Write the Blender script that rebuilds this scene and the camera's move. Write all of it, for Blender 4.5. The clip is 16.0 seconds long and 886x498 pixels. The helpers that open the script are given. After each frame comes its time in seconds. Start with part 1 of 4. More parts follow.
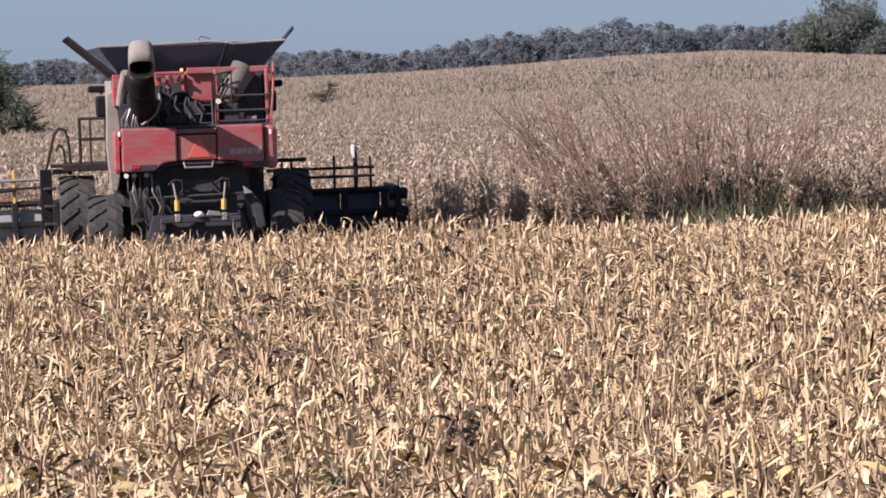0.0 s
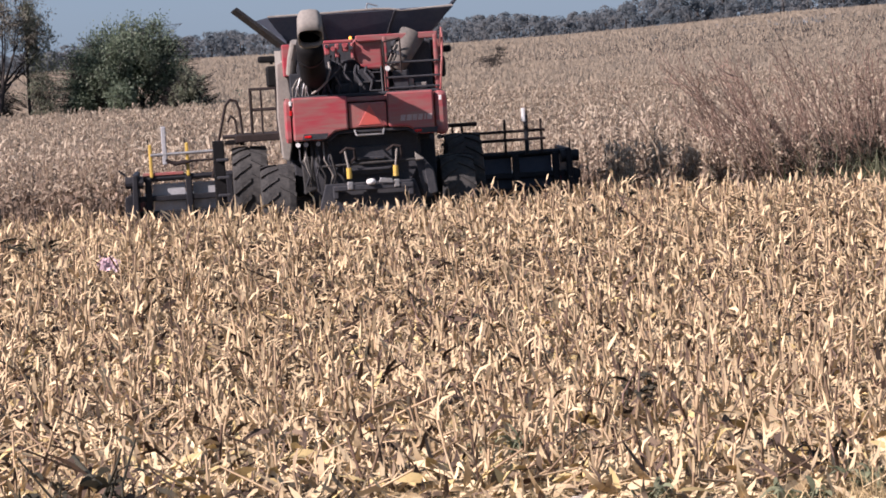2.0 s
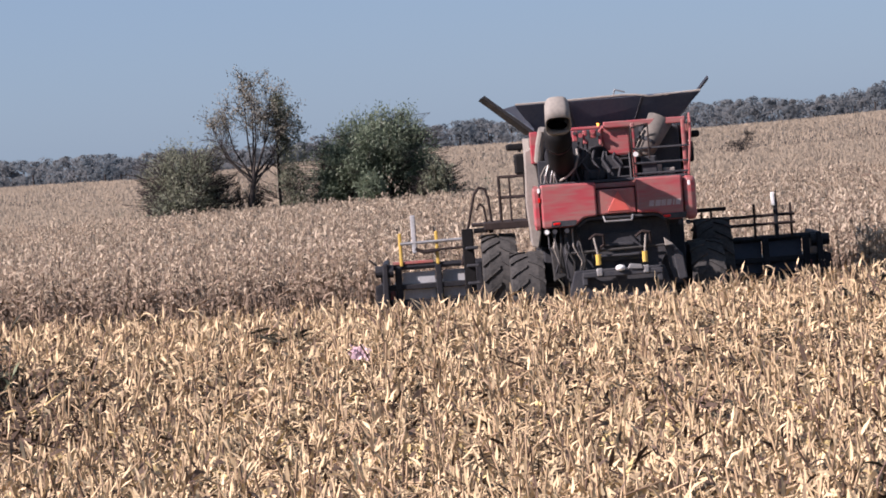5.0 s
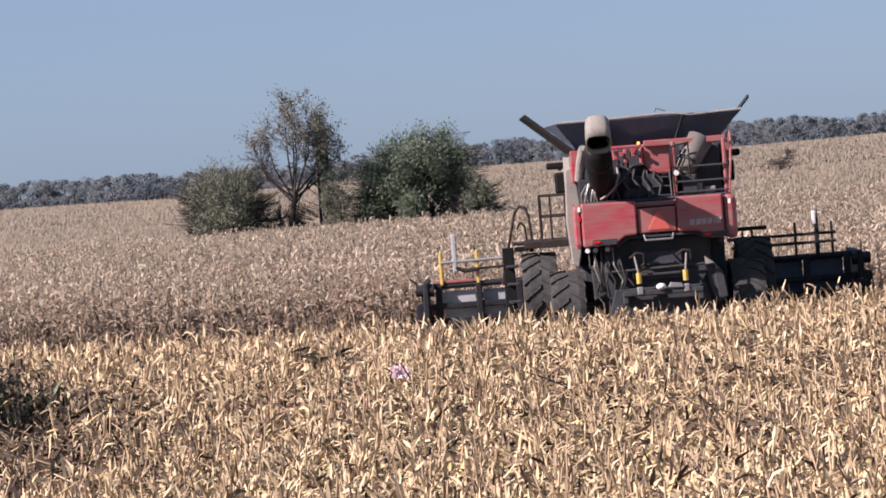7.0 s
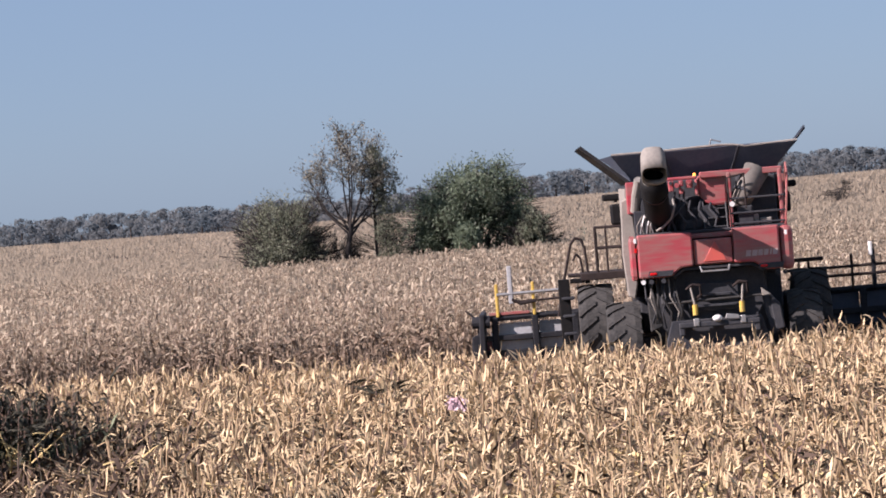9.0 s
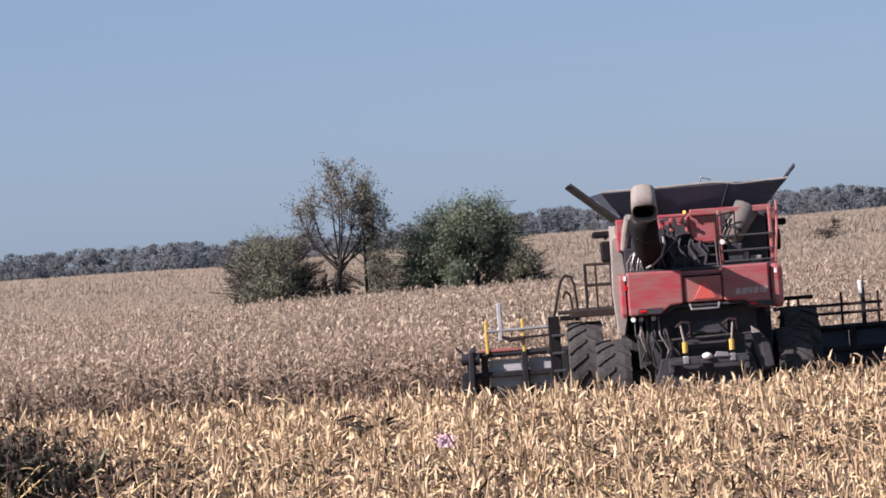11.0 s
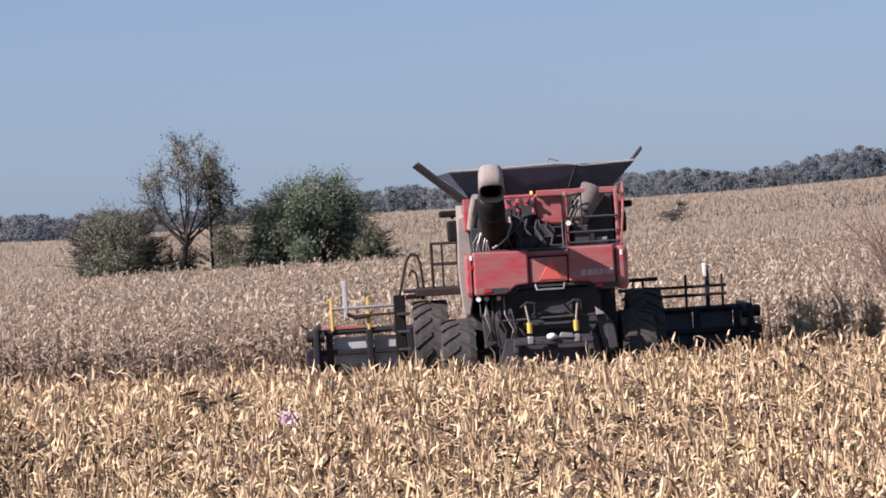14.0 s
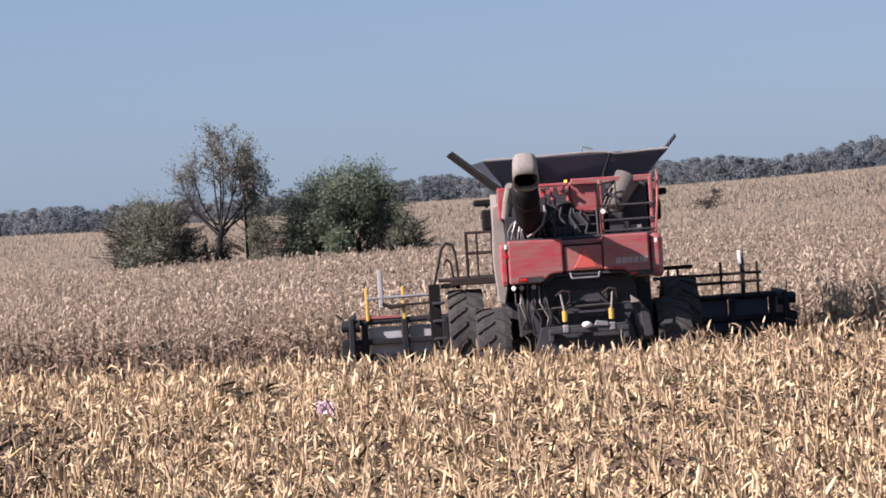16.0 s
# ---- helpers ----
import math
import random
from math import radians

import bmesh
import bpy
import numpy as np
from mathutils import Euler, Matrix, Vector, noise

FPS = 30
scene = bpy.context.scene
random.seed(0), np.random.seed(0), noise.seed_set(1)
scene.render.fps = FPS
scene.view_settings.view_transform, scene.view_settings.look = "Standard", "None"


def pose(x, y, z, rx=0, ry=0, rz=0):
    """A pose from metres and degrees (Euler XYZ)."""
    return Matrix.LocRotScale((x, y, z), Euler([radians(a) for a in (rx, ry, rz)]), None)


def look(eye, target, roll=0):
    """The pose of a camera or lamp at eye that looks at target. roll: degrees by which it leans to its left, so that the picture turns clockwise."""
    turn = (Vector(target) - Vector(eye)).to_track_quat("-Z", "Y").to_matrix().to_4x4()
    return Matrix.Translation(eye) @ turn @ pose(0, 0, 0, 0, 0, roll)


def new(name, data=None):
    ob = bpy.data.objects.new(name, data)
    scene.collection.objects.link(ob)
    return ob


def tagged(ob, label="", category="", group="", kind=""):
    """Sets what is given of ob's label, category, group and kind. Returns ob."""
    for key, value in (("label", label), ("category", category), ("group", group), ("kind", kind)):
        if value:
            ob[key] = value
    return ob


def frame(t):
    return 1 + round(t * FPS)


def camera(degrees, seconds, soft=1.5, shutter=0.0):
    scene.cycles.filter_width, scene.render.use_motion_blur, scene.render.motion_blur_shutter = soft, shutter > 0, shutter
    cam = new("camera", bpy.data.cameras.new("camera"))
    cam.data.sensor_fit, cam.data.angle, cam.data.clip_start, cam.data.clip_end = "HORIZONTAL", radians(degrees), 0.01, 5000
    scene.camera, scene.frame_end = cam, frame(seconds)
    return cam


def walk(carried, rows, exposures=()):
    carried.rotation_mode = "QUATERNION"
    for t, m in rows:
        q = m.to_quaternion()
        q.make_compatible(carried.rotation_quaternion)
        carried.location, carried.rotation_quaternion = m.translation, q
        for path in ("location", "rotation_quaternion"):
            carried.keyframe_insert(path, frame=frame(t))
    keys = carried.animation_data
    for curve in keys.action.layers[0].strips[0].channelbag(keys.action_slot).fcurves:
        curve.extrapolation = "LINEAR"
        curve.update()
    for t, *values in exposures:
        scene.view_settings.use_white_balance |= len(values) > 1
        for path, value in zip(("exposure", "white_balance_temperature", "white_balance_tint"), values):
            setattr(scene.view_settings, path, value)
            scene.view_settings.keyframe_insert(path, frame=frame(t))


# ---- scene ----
# The camera stands still and turns; rows are seconds, bearing, elevation and roll in degrees.
EYE = Vector((0.0, 0.0, 3.85))
cam = camera(16.0, 16.0, soft=1.75)
ROWS = [
    (0.0, 4.437, -3.249, -1.889),
    (0.5, 4.013, -4.783, -1.711),
    (1.0, 2.967, -5.543, -2.131),
    (1.5, 1.867, -4.798, -2.926),
    (2.0, 1.258, -3.769, -3.491),
    (2.5, 0.633, -2.977, -3.759),
    (3.0, -0.613, -2.430, -3.892),
    (3.5, -1.729, -2.105, -4.030),
    (4.0, -2.483, -1.991, -4.194),
    (4.2, -2.703, -1.975, -4.236),
    (6.5, -3.518, -1.611, -4.404),
    (7.0, -3.870, -1.489, -4.413),
    (7.5, -4.206, -1.339, -4.406),
    (8.0, -4.447, -1.191, -4.451),
    (8.5, -4.719, -0.997, -4.560),
    (9.0, -4.836, -0.830, -4.585),
    (9.2, -4.838, -0.763, -4.541),
    (11.3, -4.593, -0.099, -4.330),
    (11.5, -4.668, -0.062, -4.343),
    (12.0, -4.464, -0.095, -4.321),
    (12.5, -3.614, -0.321, -4.113),
    (13.0, -2.616, -0.604, -3.893),
    (13.5, -2.053, -0.751, -3.656),
    (14.0, -1.848, -0.769, -3.390),
    (14.5, -1.958, -0.778, -3.396),
    (15.0, -2.167, -0.810, -3.533),
    (15.5, -2.354, -0.870, -3.660),
    (16.0, -2.489, -0.926, -3.800),
]


def aim(az, el, roll):
    a, e = radians(az), radians(el)
    return look(EYE, EYE + 50 * Vector((math.sin(a) * math.cos(e), math.cos(a) * math.cos(e), math.sin(e))), roll)


walk(cam, [(t, aim(az, el, roll)) for t, az, el, roll in ROWS], [(0.0, 0.95, 6200, 27), (2.0, 0.95, 6200, 27), (4.0, 1.04, 6200, 27), (7.0, 1.1, 6200, 27), (16.0, 1.12, 6200, 27)])

# ---- light ----
SUN_EL, SUN_AZ = 33.0, -118.0          # degrees; bearing clockwise from straight ahead
world = bpy.data.worlds.new("sky")
scene.world = world
world.use_nodes = True
sky = world.node_tree.nodes.new("ShaderNodeTexSky")
sky.sky_type, sky.sun_disc = "NISHITA", False
sky.sun_elevation, sky.sun_rotation = radians(SUN_EL), radians(SUN_AZ)
sky.air_density, sky.dust_density, sky.ozone_density = 0.75, 0.55, 5.0
back = world.node_tree.nodes["Background"]
back.inputs["Strength"].default_value = 0.046
haze = world.node_tree.nodes.new("ShaderNodeMix")          # an even autumn haze over the whole sky
haze.data_type = "RGBA"
haze.inputs[0].default_value = 0.6
haze.inputs[7].default_value = (3.1, 4.5, 5.45, 1)
world.node_tree.links.new(sky.outputs[0], haze.inputs[6])
world.node_tree.links.new(haze.outputs[2], back.inputs["Color"])
sun = new("sun", bpy.data.lights.new("sun", "SUN"))
sun.data.energy, sun.data.angle, sun.data.color = 5.0, radians(0.55), (1.0, 0.92, 0.80)
a, e = radians(SUN_AZ), radians(SUN_EL)
sun.matrix_world = look(Vector((math.sin(a) * math.cos(e), math.cos(a) * math.cos(e), math.sin(e))) * 100, (0, 0, 0))


# ---- materials ----
def mat(name, c1, c2, scale=4.0, rough=0.85, metal=0.0, bump=0.15, island=0.0, c3=None, fine=None, trans=0.0, stretch=None):
    """Two colours mixed by coarse and fine noise; island: how much separate pieces differ in tone; c3: a third colour for some pieces."""
    m = bpy.data.materials.new(name)
    m.use_nodes = True
    nt = m.node_tree
    bsdf = nt.nodes["Principled BSDF"]
    bsdf.inputs["Roughness"].default_value, bsdf.inputs["Metallic"].default_value = rough, metal
    tc = nt.nodes.new("ShaderNodeTexCoord")
    n1, n2 = nt.nodes.new("ShaderNodeTexNoise"), nt.nodes.new("ShaderNodeTexNoise")
    n1.inputs["Scale"].default_value, n1.inputs["Detail"].default_value = scale, 6
    n2.inputs["Scale"].default_value, n2.inputs["Detail"].default_value = fine or scale * 9, 4
    add = nt.nodes.new("ShaderNodeMath")
    add.operation = "MULTIPLY_ADD"
    add.inputs[1].default_value = 0.45
    half = nt.nodes.new("ShaderNodeMath")
    half.operation = "MULTIPLY"
    half.inputs[1].default_value = 0.55
    ramp = nt.nodes.new("ShaderNodeMapRange")
    ramp.inputs["From Min"].default_value, ramp.inputs["From Max"].default_value = 0.36, 0.64
    mix = nt.nodes.new("ShaderNodeMix")
    mix.data_type = "RGBA"
    mix.inputs[6].default_value, mix.inputs[7].default_value = (*c1, 1), (*c2, 1)
    coords = tc.outputs["Object"]
    if stretch:
        mp = nt.nodes.new("ShaderNodeMapping")
        mp.inputs["Scale"].default_value = stretch
        nt.links.new(coords, mp.inputs["Vector"])
        coords = mp.outputs[0]
    for n in (n1, n2):
        nt.links.new(coords, n.inputs["Vector"])
    nt.links.new(n1.outputs[0], half.inputs[0])
    nt.links.new(n2.outputs[0], add.inputs[0])
    nt.links.new(half.outputs[0], add.inputs[2])
    nt.links.new(add.outputs[0], ramp.inputs["Value"])
    nt.links.new(ramp.outputs[0], mix.inputs["Factor"])
    out = mix.outputs[2]
    if island:
        geo = nt.nodes.new("ShaderNodeNewGeometry")
        if c3:
            pick = nt.nodes.new("ShaderNodeMapRange")
            pick.inputs["From Min"].default_value, pick.inputs["From Max"].default_value = 0.60, 0.92
            wn = nt.nodes.new("ShaderNodeTexWhiteNoise")
            wn.noise_dimensions = "1D"
            nt.links.new(geo.outputs["Random Per Island"], wn.inputs["W"])
            nt.links.new(wn.outputs["Value"], pick.inputs["Value"])
            mx = nt.nodes.new("ShaderNodeMix")
            mx.data_type = "RGBA"
            mx.inputs[7].default_value = (*c3, 1)
            nt.links.new(pick.outputs[0], mx.inputs["Factor"])
            nt.links.new(out, mx.inputs[6])
            out = mx.outputs[2]
        hsv = nt.nodes.new("ShaderNodeHueSaturation")
        val = nt.nodes.new("ShaderNodeMapRange")
        val.inputs["To Min"].default_value, val.inputs["To Max"].default_value = 1 - island, 1 + island
        nt.links.new(geo.outputs["Random Per Island"], val.inputs["Value"])
        nt.links.new(val.outputs[0], hsv.inputs["Value"])
        nt.links.new(out, hsv.inputs["Color"])
        out = hsv.outputs[0]
    nt.links.new(out, bsdf.inputs["Base Color"])
    if bump:
        b = nt.nodes.new("ShaderNodeBump")
        b.inputs["Strength"].default_value, b.inputs["Distance"].default_value = bump, 0.02
        nt.links.new(n2.outputs[0], b.inputs["Height"])
        nt.links.new(b.outputs[0], bsdf.inputs["Normal"])
    if trans:
        tr = nt.nodes.new("ShaderNodeBsdfTranslucent")
        nt.links.new(out, tr.inputs["Color"])
        ms = nt.nodes.new("ShaderNodeMixShader")
        ms.inputs[0].default_value = trans
        nt.links.new(bsdf.outputs[0], ms.inputs[1])
        nt.links.new(tr.outputs[0], ms.inputs[2])
        nt.links.new(ms.outputs[0], nt.nodes["Material Output"].inputs["Surface"])
    return m


SOIL = mat("soil", (0.022, 0.016, 0.012), (0.045, 0.033, 0.024), 1.5, 0.95, bump=0.6)
HUSK = mat("dry_husk", (0.63, 0.487, 0.302), (0.535, 0.41, 0.252), 3, 0.8, island=0.18, c3=(0.105, 0.072, 0.056), trans=0.05)
STALK = mat("dry_stalk", (0.48, 0.355, 0.215), (0.30, 0.21, 0.135), 6, 0.7, island=0.35, c3=(0.11, 0.07, 0.05))
# Leaf colour set dark to deepen the stubble's gaps and the corner's shade.
DARK_LEAF = mat("dark_leaf", (0.055, 0.038, 0.029), (0.095, 0.066, 0.049), 5, 0.85, island=0.4)
PALE = mat("pale_husk", (0.56, 0.425, 0.20), (0.46, 0.345, 0.16), 4, 0.7, island=0.2, trans=0.05)
CORN_LEAF = mat("dry_corn_leaf", (0.585, 0.485, 0.365), (0.50, 0.41, 0.308), 0.07, 0.8, island=0.12, c3=(0.27, 0.215, 0.168), trans=0.3, fine=2.0)
FAR_CORN = mat("far_corn_top", (0.475, 0.39, 0.295), (0.42, 0.343, 0.257), 0.05, 0.85, bump=0, island=0.04, trans=0.55, fine=0.6)
CORN_STALK = mat("dry_corn_stalk", (0.28, 0.21, 0.155), (0.175, 0.13, 0.098), 3, 0.8, island=0.3)
DRY_GRASS = mat("dry_grass", (0.58, 0.44, 0.245), (0.34, 0.255, 0.14), 2, 0.8, island=0.35, c3=(0.30, 0.235, 0.12), trans=0.15)
THATCH = mat("grass_thatch", (0.31, 0.24, 0.14), (0.15, 0.115, 0.07), 3, 0.95, bump=0.8, fine=40)
GREEN_GRASS = mat("green_grass", (0.135, 0.155, 0.085), (0.20, 0.205, 0.125), 2, 0.7, island=0.4, trans=0.25)
WEED_STEM = mat("weed_stem", (0.16, 0.108, 0.086), (0.24, 0.165, 0.13), 4, 0.85, island=0.3)
WEED_SEED = mat("weed_seed", (0.46, 0.32, 0.24), (0.36, 0.245, 0.185), 4, 0.85, island=0.35, trans=0.15)
# Near-black leaf colour that also carries the shade on the weed clump.
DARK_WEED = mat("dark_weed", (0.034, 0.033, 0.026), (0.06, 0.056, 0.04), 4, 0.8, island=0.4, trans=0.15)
BARK = mat("bark", (0.055, 0.048, 0.045), (0.038, 0.033, 0.031), 6, 0.9, bump=0.5)
LEAF_GREEN = mat("leaf_green", (0.098, 0.13, 0.084), (0.135, 0.168, 0.108), 2, 0.6, island=0.35, trans=0.4)
LEAF_DULL = mat("leaf_dull", (0.155, 0.175, 0.12), (0.205, 0.21, 0.145), 2, 0.7, island=0.35, trans=0.4)
LEAF_BROWN = mat("leaf_brown", (0.165, 0.152, 0.118), (0.125, 0.117, 0.093), 2, 0.7, island=0.4, trans=0.2)
# Distance haze is put into this colour: paler and bluer than bare foliage.
WOODS = mat("hazed_far_foliage", (0.14, 0.175, 0.20), (0.21, 0.212, 0.212), 0.11, 0.95, bump=0, island=0.03, fine=0.35, trans=0.65)
FAR_TREE = mat("far_tree_leaf", (0.11, 0.14, 0.12), (0.15, 0.17, 0.14), 0.3, 0.9, bump=0, island=0.12, trans=0.45)
RED = mat("dusty_red_paint", (0.34, 0.028, 0.045), (0.235, 0.135, 0.118), 1.6, 0.5, bump=0.05, fine=7, stretch=(0.35, 1.0, 2.2))
DARK_RED = mat("dull_red_paint", (0.33, 0.07, 0.07), (0.25, 0.13, 0.11), 2.0, 0.55, bump=0.05)
# Dusty black, also lifted and blued in place of haze over shaded parts.
BLACK = mat("dusty_hazed_black_metal", (0.032, 0.034, 0.041), (0.056, 0.056, 0.060), 2.5, 0.65, 0.0, bump=0.1)
# Copy of the black metal, coloured darker for the header standing in sun.
HEAD_BLACK = mat("header_black_set_for_sun", (0.013, 0.014, 0.018), (0.030, 0.030, 0.034), 2.2, 0.6, bump=0.08)
TUBE = mat("black_tube_paint", (0.005, 0.005, 0.006), (0.011, 0.0105, 0.011), 2.0, 0.6, bump=0.05)
DUCT = mat("brown_dusty_duct", (0.17, 0.15, 0.13), (0.11, 0.098, 0.088), 1.8, 0.85, bump=0.1)
SHEET = mat("dark_tank_sheet", (0.054, 0.065, 0.090), (0.076, 0.084, 0.105), 1.5, 0.7, 0.0, bump=0.05)
DUSTY = mat("dust_covered_metal", (0.27, 0.245, 0.215), (0.19, 0.172, 0.155), 1.8, 0.85, bump=0.1)
RUBBER = mat("dusty_rubber", (0.030, 0.030, 0.031), (0.066, 0.063, 0.060), 2.2, 0.85, bump=0.2)
STEEL = mat("worn_steel", (0.42, 0.42, 0.42), (0.30, 0.29, 0.28), 3, 0.45, 0.7, bump=0.08)
GREY = mat("grey_sheet_metal", (0.40, 0.41, 0.43), (0.29, 0.29, 0.295), 2.5, 0.5, 0.0, bump=0.05)
YELLOW = mat("yellow_paint", (0.58, 0.39, 0.06), (0.42, 0.29, 0.09), 5, 0.5)
RUST = mat("rusty_rail", (0.018, 0.014, 0.014), (0.038, 0.028, 0.026), 6, 0.8)
WHITE = mat("white_plastic", (0.75, 0.75, 0.75), (0.62, 0.62, 0.6), 5, 0.4)
ORANGE = mat("orange_reflector", (0.52, 0.085, 0.065), (0.42, 0.10, 0.08), 6, 0.4, bump=0)
LAMP_RED = mat("red_lens", (0.55, 0.01, 0.01), (0.45, 0.01, 0.01), 6, 0.15, bump=0)
CLOD = mat("pale_clod", (0.62, 0.57, 0.50), (0.45, 0.40, 0.34), 14, 0.95, bump=0.8)
PINK = mat("pink_foil", (0.48, 0.34, 0.37), (0.40, 0.27, 0.30), 8, 0.3)
AMBER = mat("lit_amber_lens", (0.9, 0.35, 0.05), (0.85, 0.3, 0.05), 6, 0.3, bump=0)
AMBER.node_tree.nodes["Principled BSDF"].inputs["Emission Color"].default_value = (1.0, 0.35, 0.05, 1)
AMBER.node_tree.nodes["Principled BSDF"].inputs["Emission Strength"].default_value = 1.5
for m in (BLACK, TUBE, HEAD_BLACK, SHEET, RUBBER, RUST, SOIL, HUSK, STALK, PALE, DARK_LEAF, CORN_LEAF, FAR_CORN, CORN_STALK, DRY_GRASS, THATCH, WEED_STEM, WEED_SEED, DARK_WEED, WOODS, BARK):      # dust and dry fibre have little gloss
    m.node_tree.nodes["Principled BSDF"].inputs["Specular IOR Level"].default_value = 0.15
GLASS = mat("dark_cab_glass", (0.02, 0.025, 0.03), (0.03, 0.035, 0.04), 2, 0.08, bump=0)
LETTER = mat("pale_lettering", (0.40, 0.33, 0.32), (0.30, 0.22, 0.22), 8, 0.5, bump=0)


# ---- building in bulk ----
class Bulk:
    """Collects many small pieces as arrays and links them as one mesh."""

    def __init__(self):
        self.v, self.q, self.m, self.n = [], [], [], 0

    def put(self, verts, quads, slot):
        """verts (n, k, 3), quads (f, 4) of one piece."""
        n, k, _ = verts.shape
        self.v.append(verts.reshape(-1, 3))
        idx = (np.arange(n) * k)[:, None, None] + quads[None] + self.n
        self.q.append(idx.reshape(-1, 4))
        self.m.append(np.full(n * len(quads), slot, dtype=np.int32))
        self.n += n * k

    def strips(self, p, head, length, width, pitch, curl, segs=3, slot=0, tilt=0.0, shape=None):
        """Leaf blades from p that set out at a heading and pitch and bend by curl in all; tilt turns the blade about its run."""
        n = len(p)
        shape = np.array(shape if shape is not None else [0.55, 1.0, 0.8, 0.12][:segs + 1] if segs == 3 else np.linspace(0.9, 0.2, segs + 1))
        ks = np.arange(segs + 1)
        ang = pitch[:, None] + curl[:, None] * (ks[:-1] / max(segs - 1, 1))[None]
        step = (length / segs)[:, None]
        run = np.concatenate([np.zeros((n, 1)), np.cumsum(np.cos(ang) * step, 1)], 1)
        up = np.concatenate([np.zeros((n, 1)), np.cumsum(np.sin(ang) * step, 1)], 1)
        ch, sh = np.cos(head)[:, None], np.sin(head)[:, None]
        mid = np.stack([p[:, :1] + run * ch, p[:, 1:2] + run * sh, p[:, 2:3] + up], 2)
        t = np.broadcast_to(tilt, (n,))
        side = np.stack([-np.sin(head) * np.cos(t), np.cos(head) * np.cos(t), np.sin(t)], 1)[:, None]
        w = (width[:, None] * shape[None] * 0.5)[..., None]
        v = np.stack([mid - side * w, mid + side * w], 2).reshape(n, -1, 3)
        quads = np.array([[2 * k, 2 * k + 1, 2 * k + 3, 2 * k + 2] for k in range(segs)])
        self.put(v, quads, slot)

    def tubes(self, p, q, r0, r1, sides=4, slot=0, bow=None):
        """Tapered sticks from p to q."""
        d = q - p
        d = d / np.maximum(np.linalg.norm(d, axis=1, keepdims=True), 1e-6)
        ref = np.where(np.abs(d[:, 2:3]) > 0.9, np.array([[1.0, 0, 0]]), np.array([[0, 0, 1.0]]))
        a = np.cross(d, ref)
        a /= np.maximum(np.linalg.norm(a, axis=1, keepdims=True), 1e-6)
        b = np.cross(d, a)
        rings = []
        stops = [(p, r0), (q, r1)] if bow is None else [(p, r0), ((p + q) / 2 + bow, (r0 + r1) / 2), (q, r1)]
        for c, r in stops:
            for k in range(sides):
                t = 2 * math.pi * k / sides
                rings.append(c + (a * math.cos(t) + b * math.sin(t)) * np.broadcast_to(r, (len(p),))[:, None])
        v = np.stack(rings, 1)
        quads = np.array([[s * sides + k, s * sides + (k + 1) % sides, (s + 1) * sides + (k + 1) % sides, (s + 1) * sides + k]
                          for s in range(len(stops) - 1) for k in range(sides)])
        self.put(v, quads, slot)

    def link(self, name, mats, parent=None):
        v, q, m = np.concatenate(self.v), np.concatenate(self.q), np.concatenate(self.m)
        me = bpy.data.meshes.new(name)
        me.vertices.add(len(v))
        me.vertices.foreach_set("co", v.astype(np.float32).ravel())
        me.loops.add(q.size)
        me.loops.foreach_set("vertex_index", q.astype(np.int32).ravel())
        me.polygons.add(len(q))
        me.polygons.foreach_set("loop_start", (np.arange(len(q)) * 4).astype(np.int32))
        me.polygons.foreach_set("material_index", m)
        for x in mats:
            me.materials.append(x)
        me.update(calc_edges=True)
        ob = new(name, me)
        ob.parent = parent
        return ob


rng = np.random.default_rng(7)
U = rng.uniform


def wedge(y0, y1, density, half=0.245, pad=0.6):
    """Random places on the ground within the sector that the camera sweeps."""
    n = int(density * half * (y1 ** 2 - y0 ** 2))
    y = np.sqrt(U(y0 ** 2, y1 ** 2, n))
    return np.stack([U(-1, 1, n) * (half * y + pad), y], 1)


def soft(x):
    x = np.clip(x, 0, 1)
    return x * x * (3 - 2 * x)


CREST_AZ = [-30, -13, -9.8, -8.6, -3, 0.0, 1.4, 3.6, 5.8, 6.8, 7.8, 9.8, 12.6, 30.0]
CREST_Z = [1.08, 1.08, 0.94, 0.73, 1.9, 1.75, 1.85, 2.05, 2.55, 2.95, 3.25, 3.46, 2.2, 1.5]


def height(x, y):
    """The ground: level near by, rising to a low crest about 400 m off and falling behind it."""
    x, y = np.asarray(x, float), np.asarray(y, float)
    top = np.interp(np.degrees(np.arctan2(x, np.maximum(y, 1))), CREST_AZ, CREST_Z)
    z = top * soft((y - 110) / 290) - 5.0 * soft((y - 400) / 250)
    z = z + 0.75 * np.exp(-((y - 51.5) / 7.0) ** 2)        # a low swell in front of the combine
    return z + 0.04 * np.sin(x * 0.9 + y * 0.31) * np.cos(y * 0.47) * (y > 24)


# ---- ground ----
def ground_sheet():
    xs = np.concatenate([-np.geomspace(60, 4200, 22)[::-1], np.arange(-56, 56.1, 1.6), np.geomspace(60, 4200, 22)])
    ys = np.concatenate([[-3000, -1000, -300, -100, -40], np.arange(-20, 130, 1.6), np.geomspace(131, 4600, 50)])
    gx, gy = np.meshgrid(xs, ys)
    v = np.stack([gx, gy, height(gx, gy)], 2).reshape(1, -1, 3)
    nx = len(xs)
    quads = np.array([[j * nx + i, j * nx + i + 1, (j + 1) * nx + i + 1, (j + 1) * nx + i] for j in range(len(ys) - 1) for i in range(nx - 1)])
    b = Bulk()
    b.put(v, quads, 0)
    return tagged(b.link("ground", [SOIL]), "brown soil of a wide harvested corn field", "ground", kind="structure")


ground_sheet()
EDGE = 73.0        # the furthest that the cut ground reaches


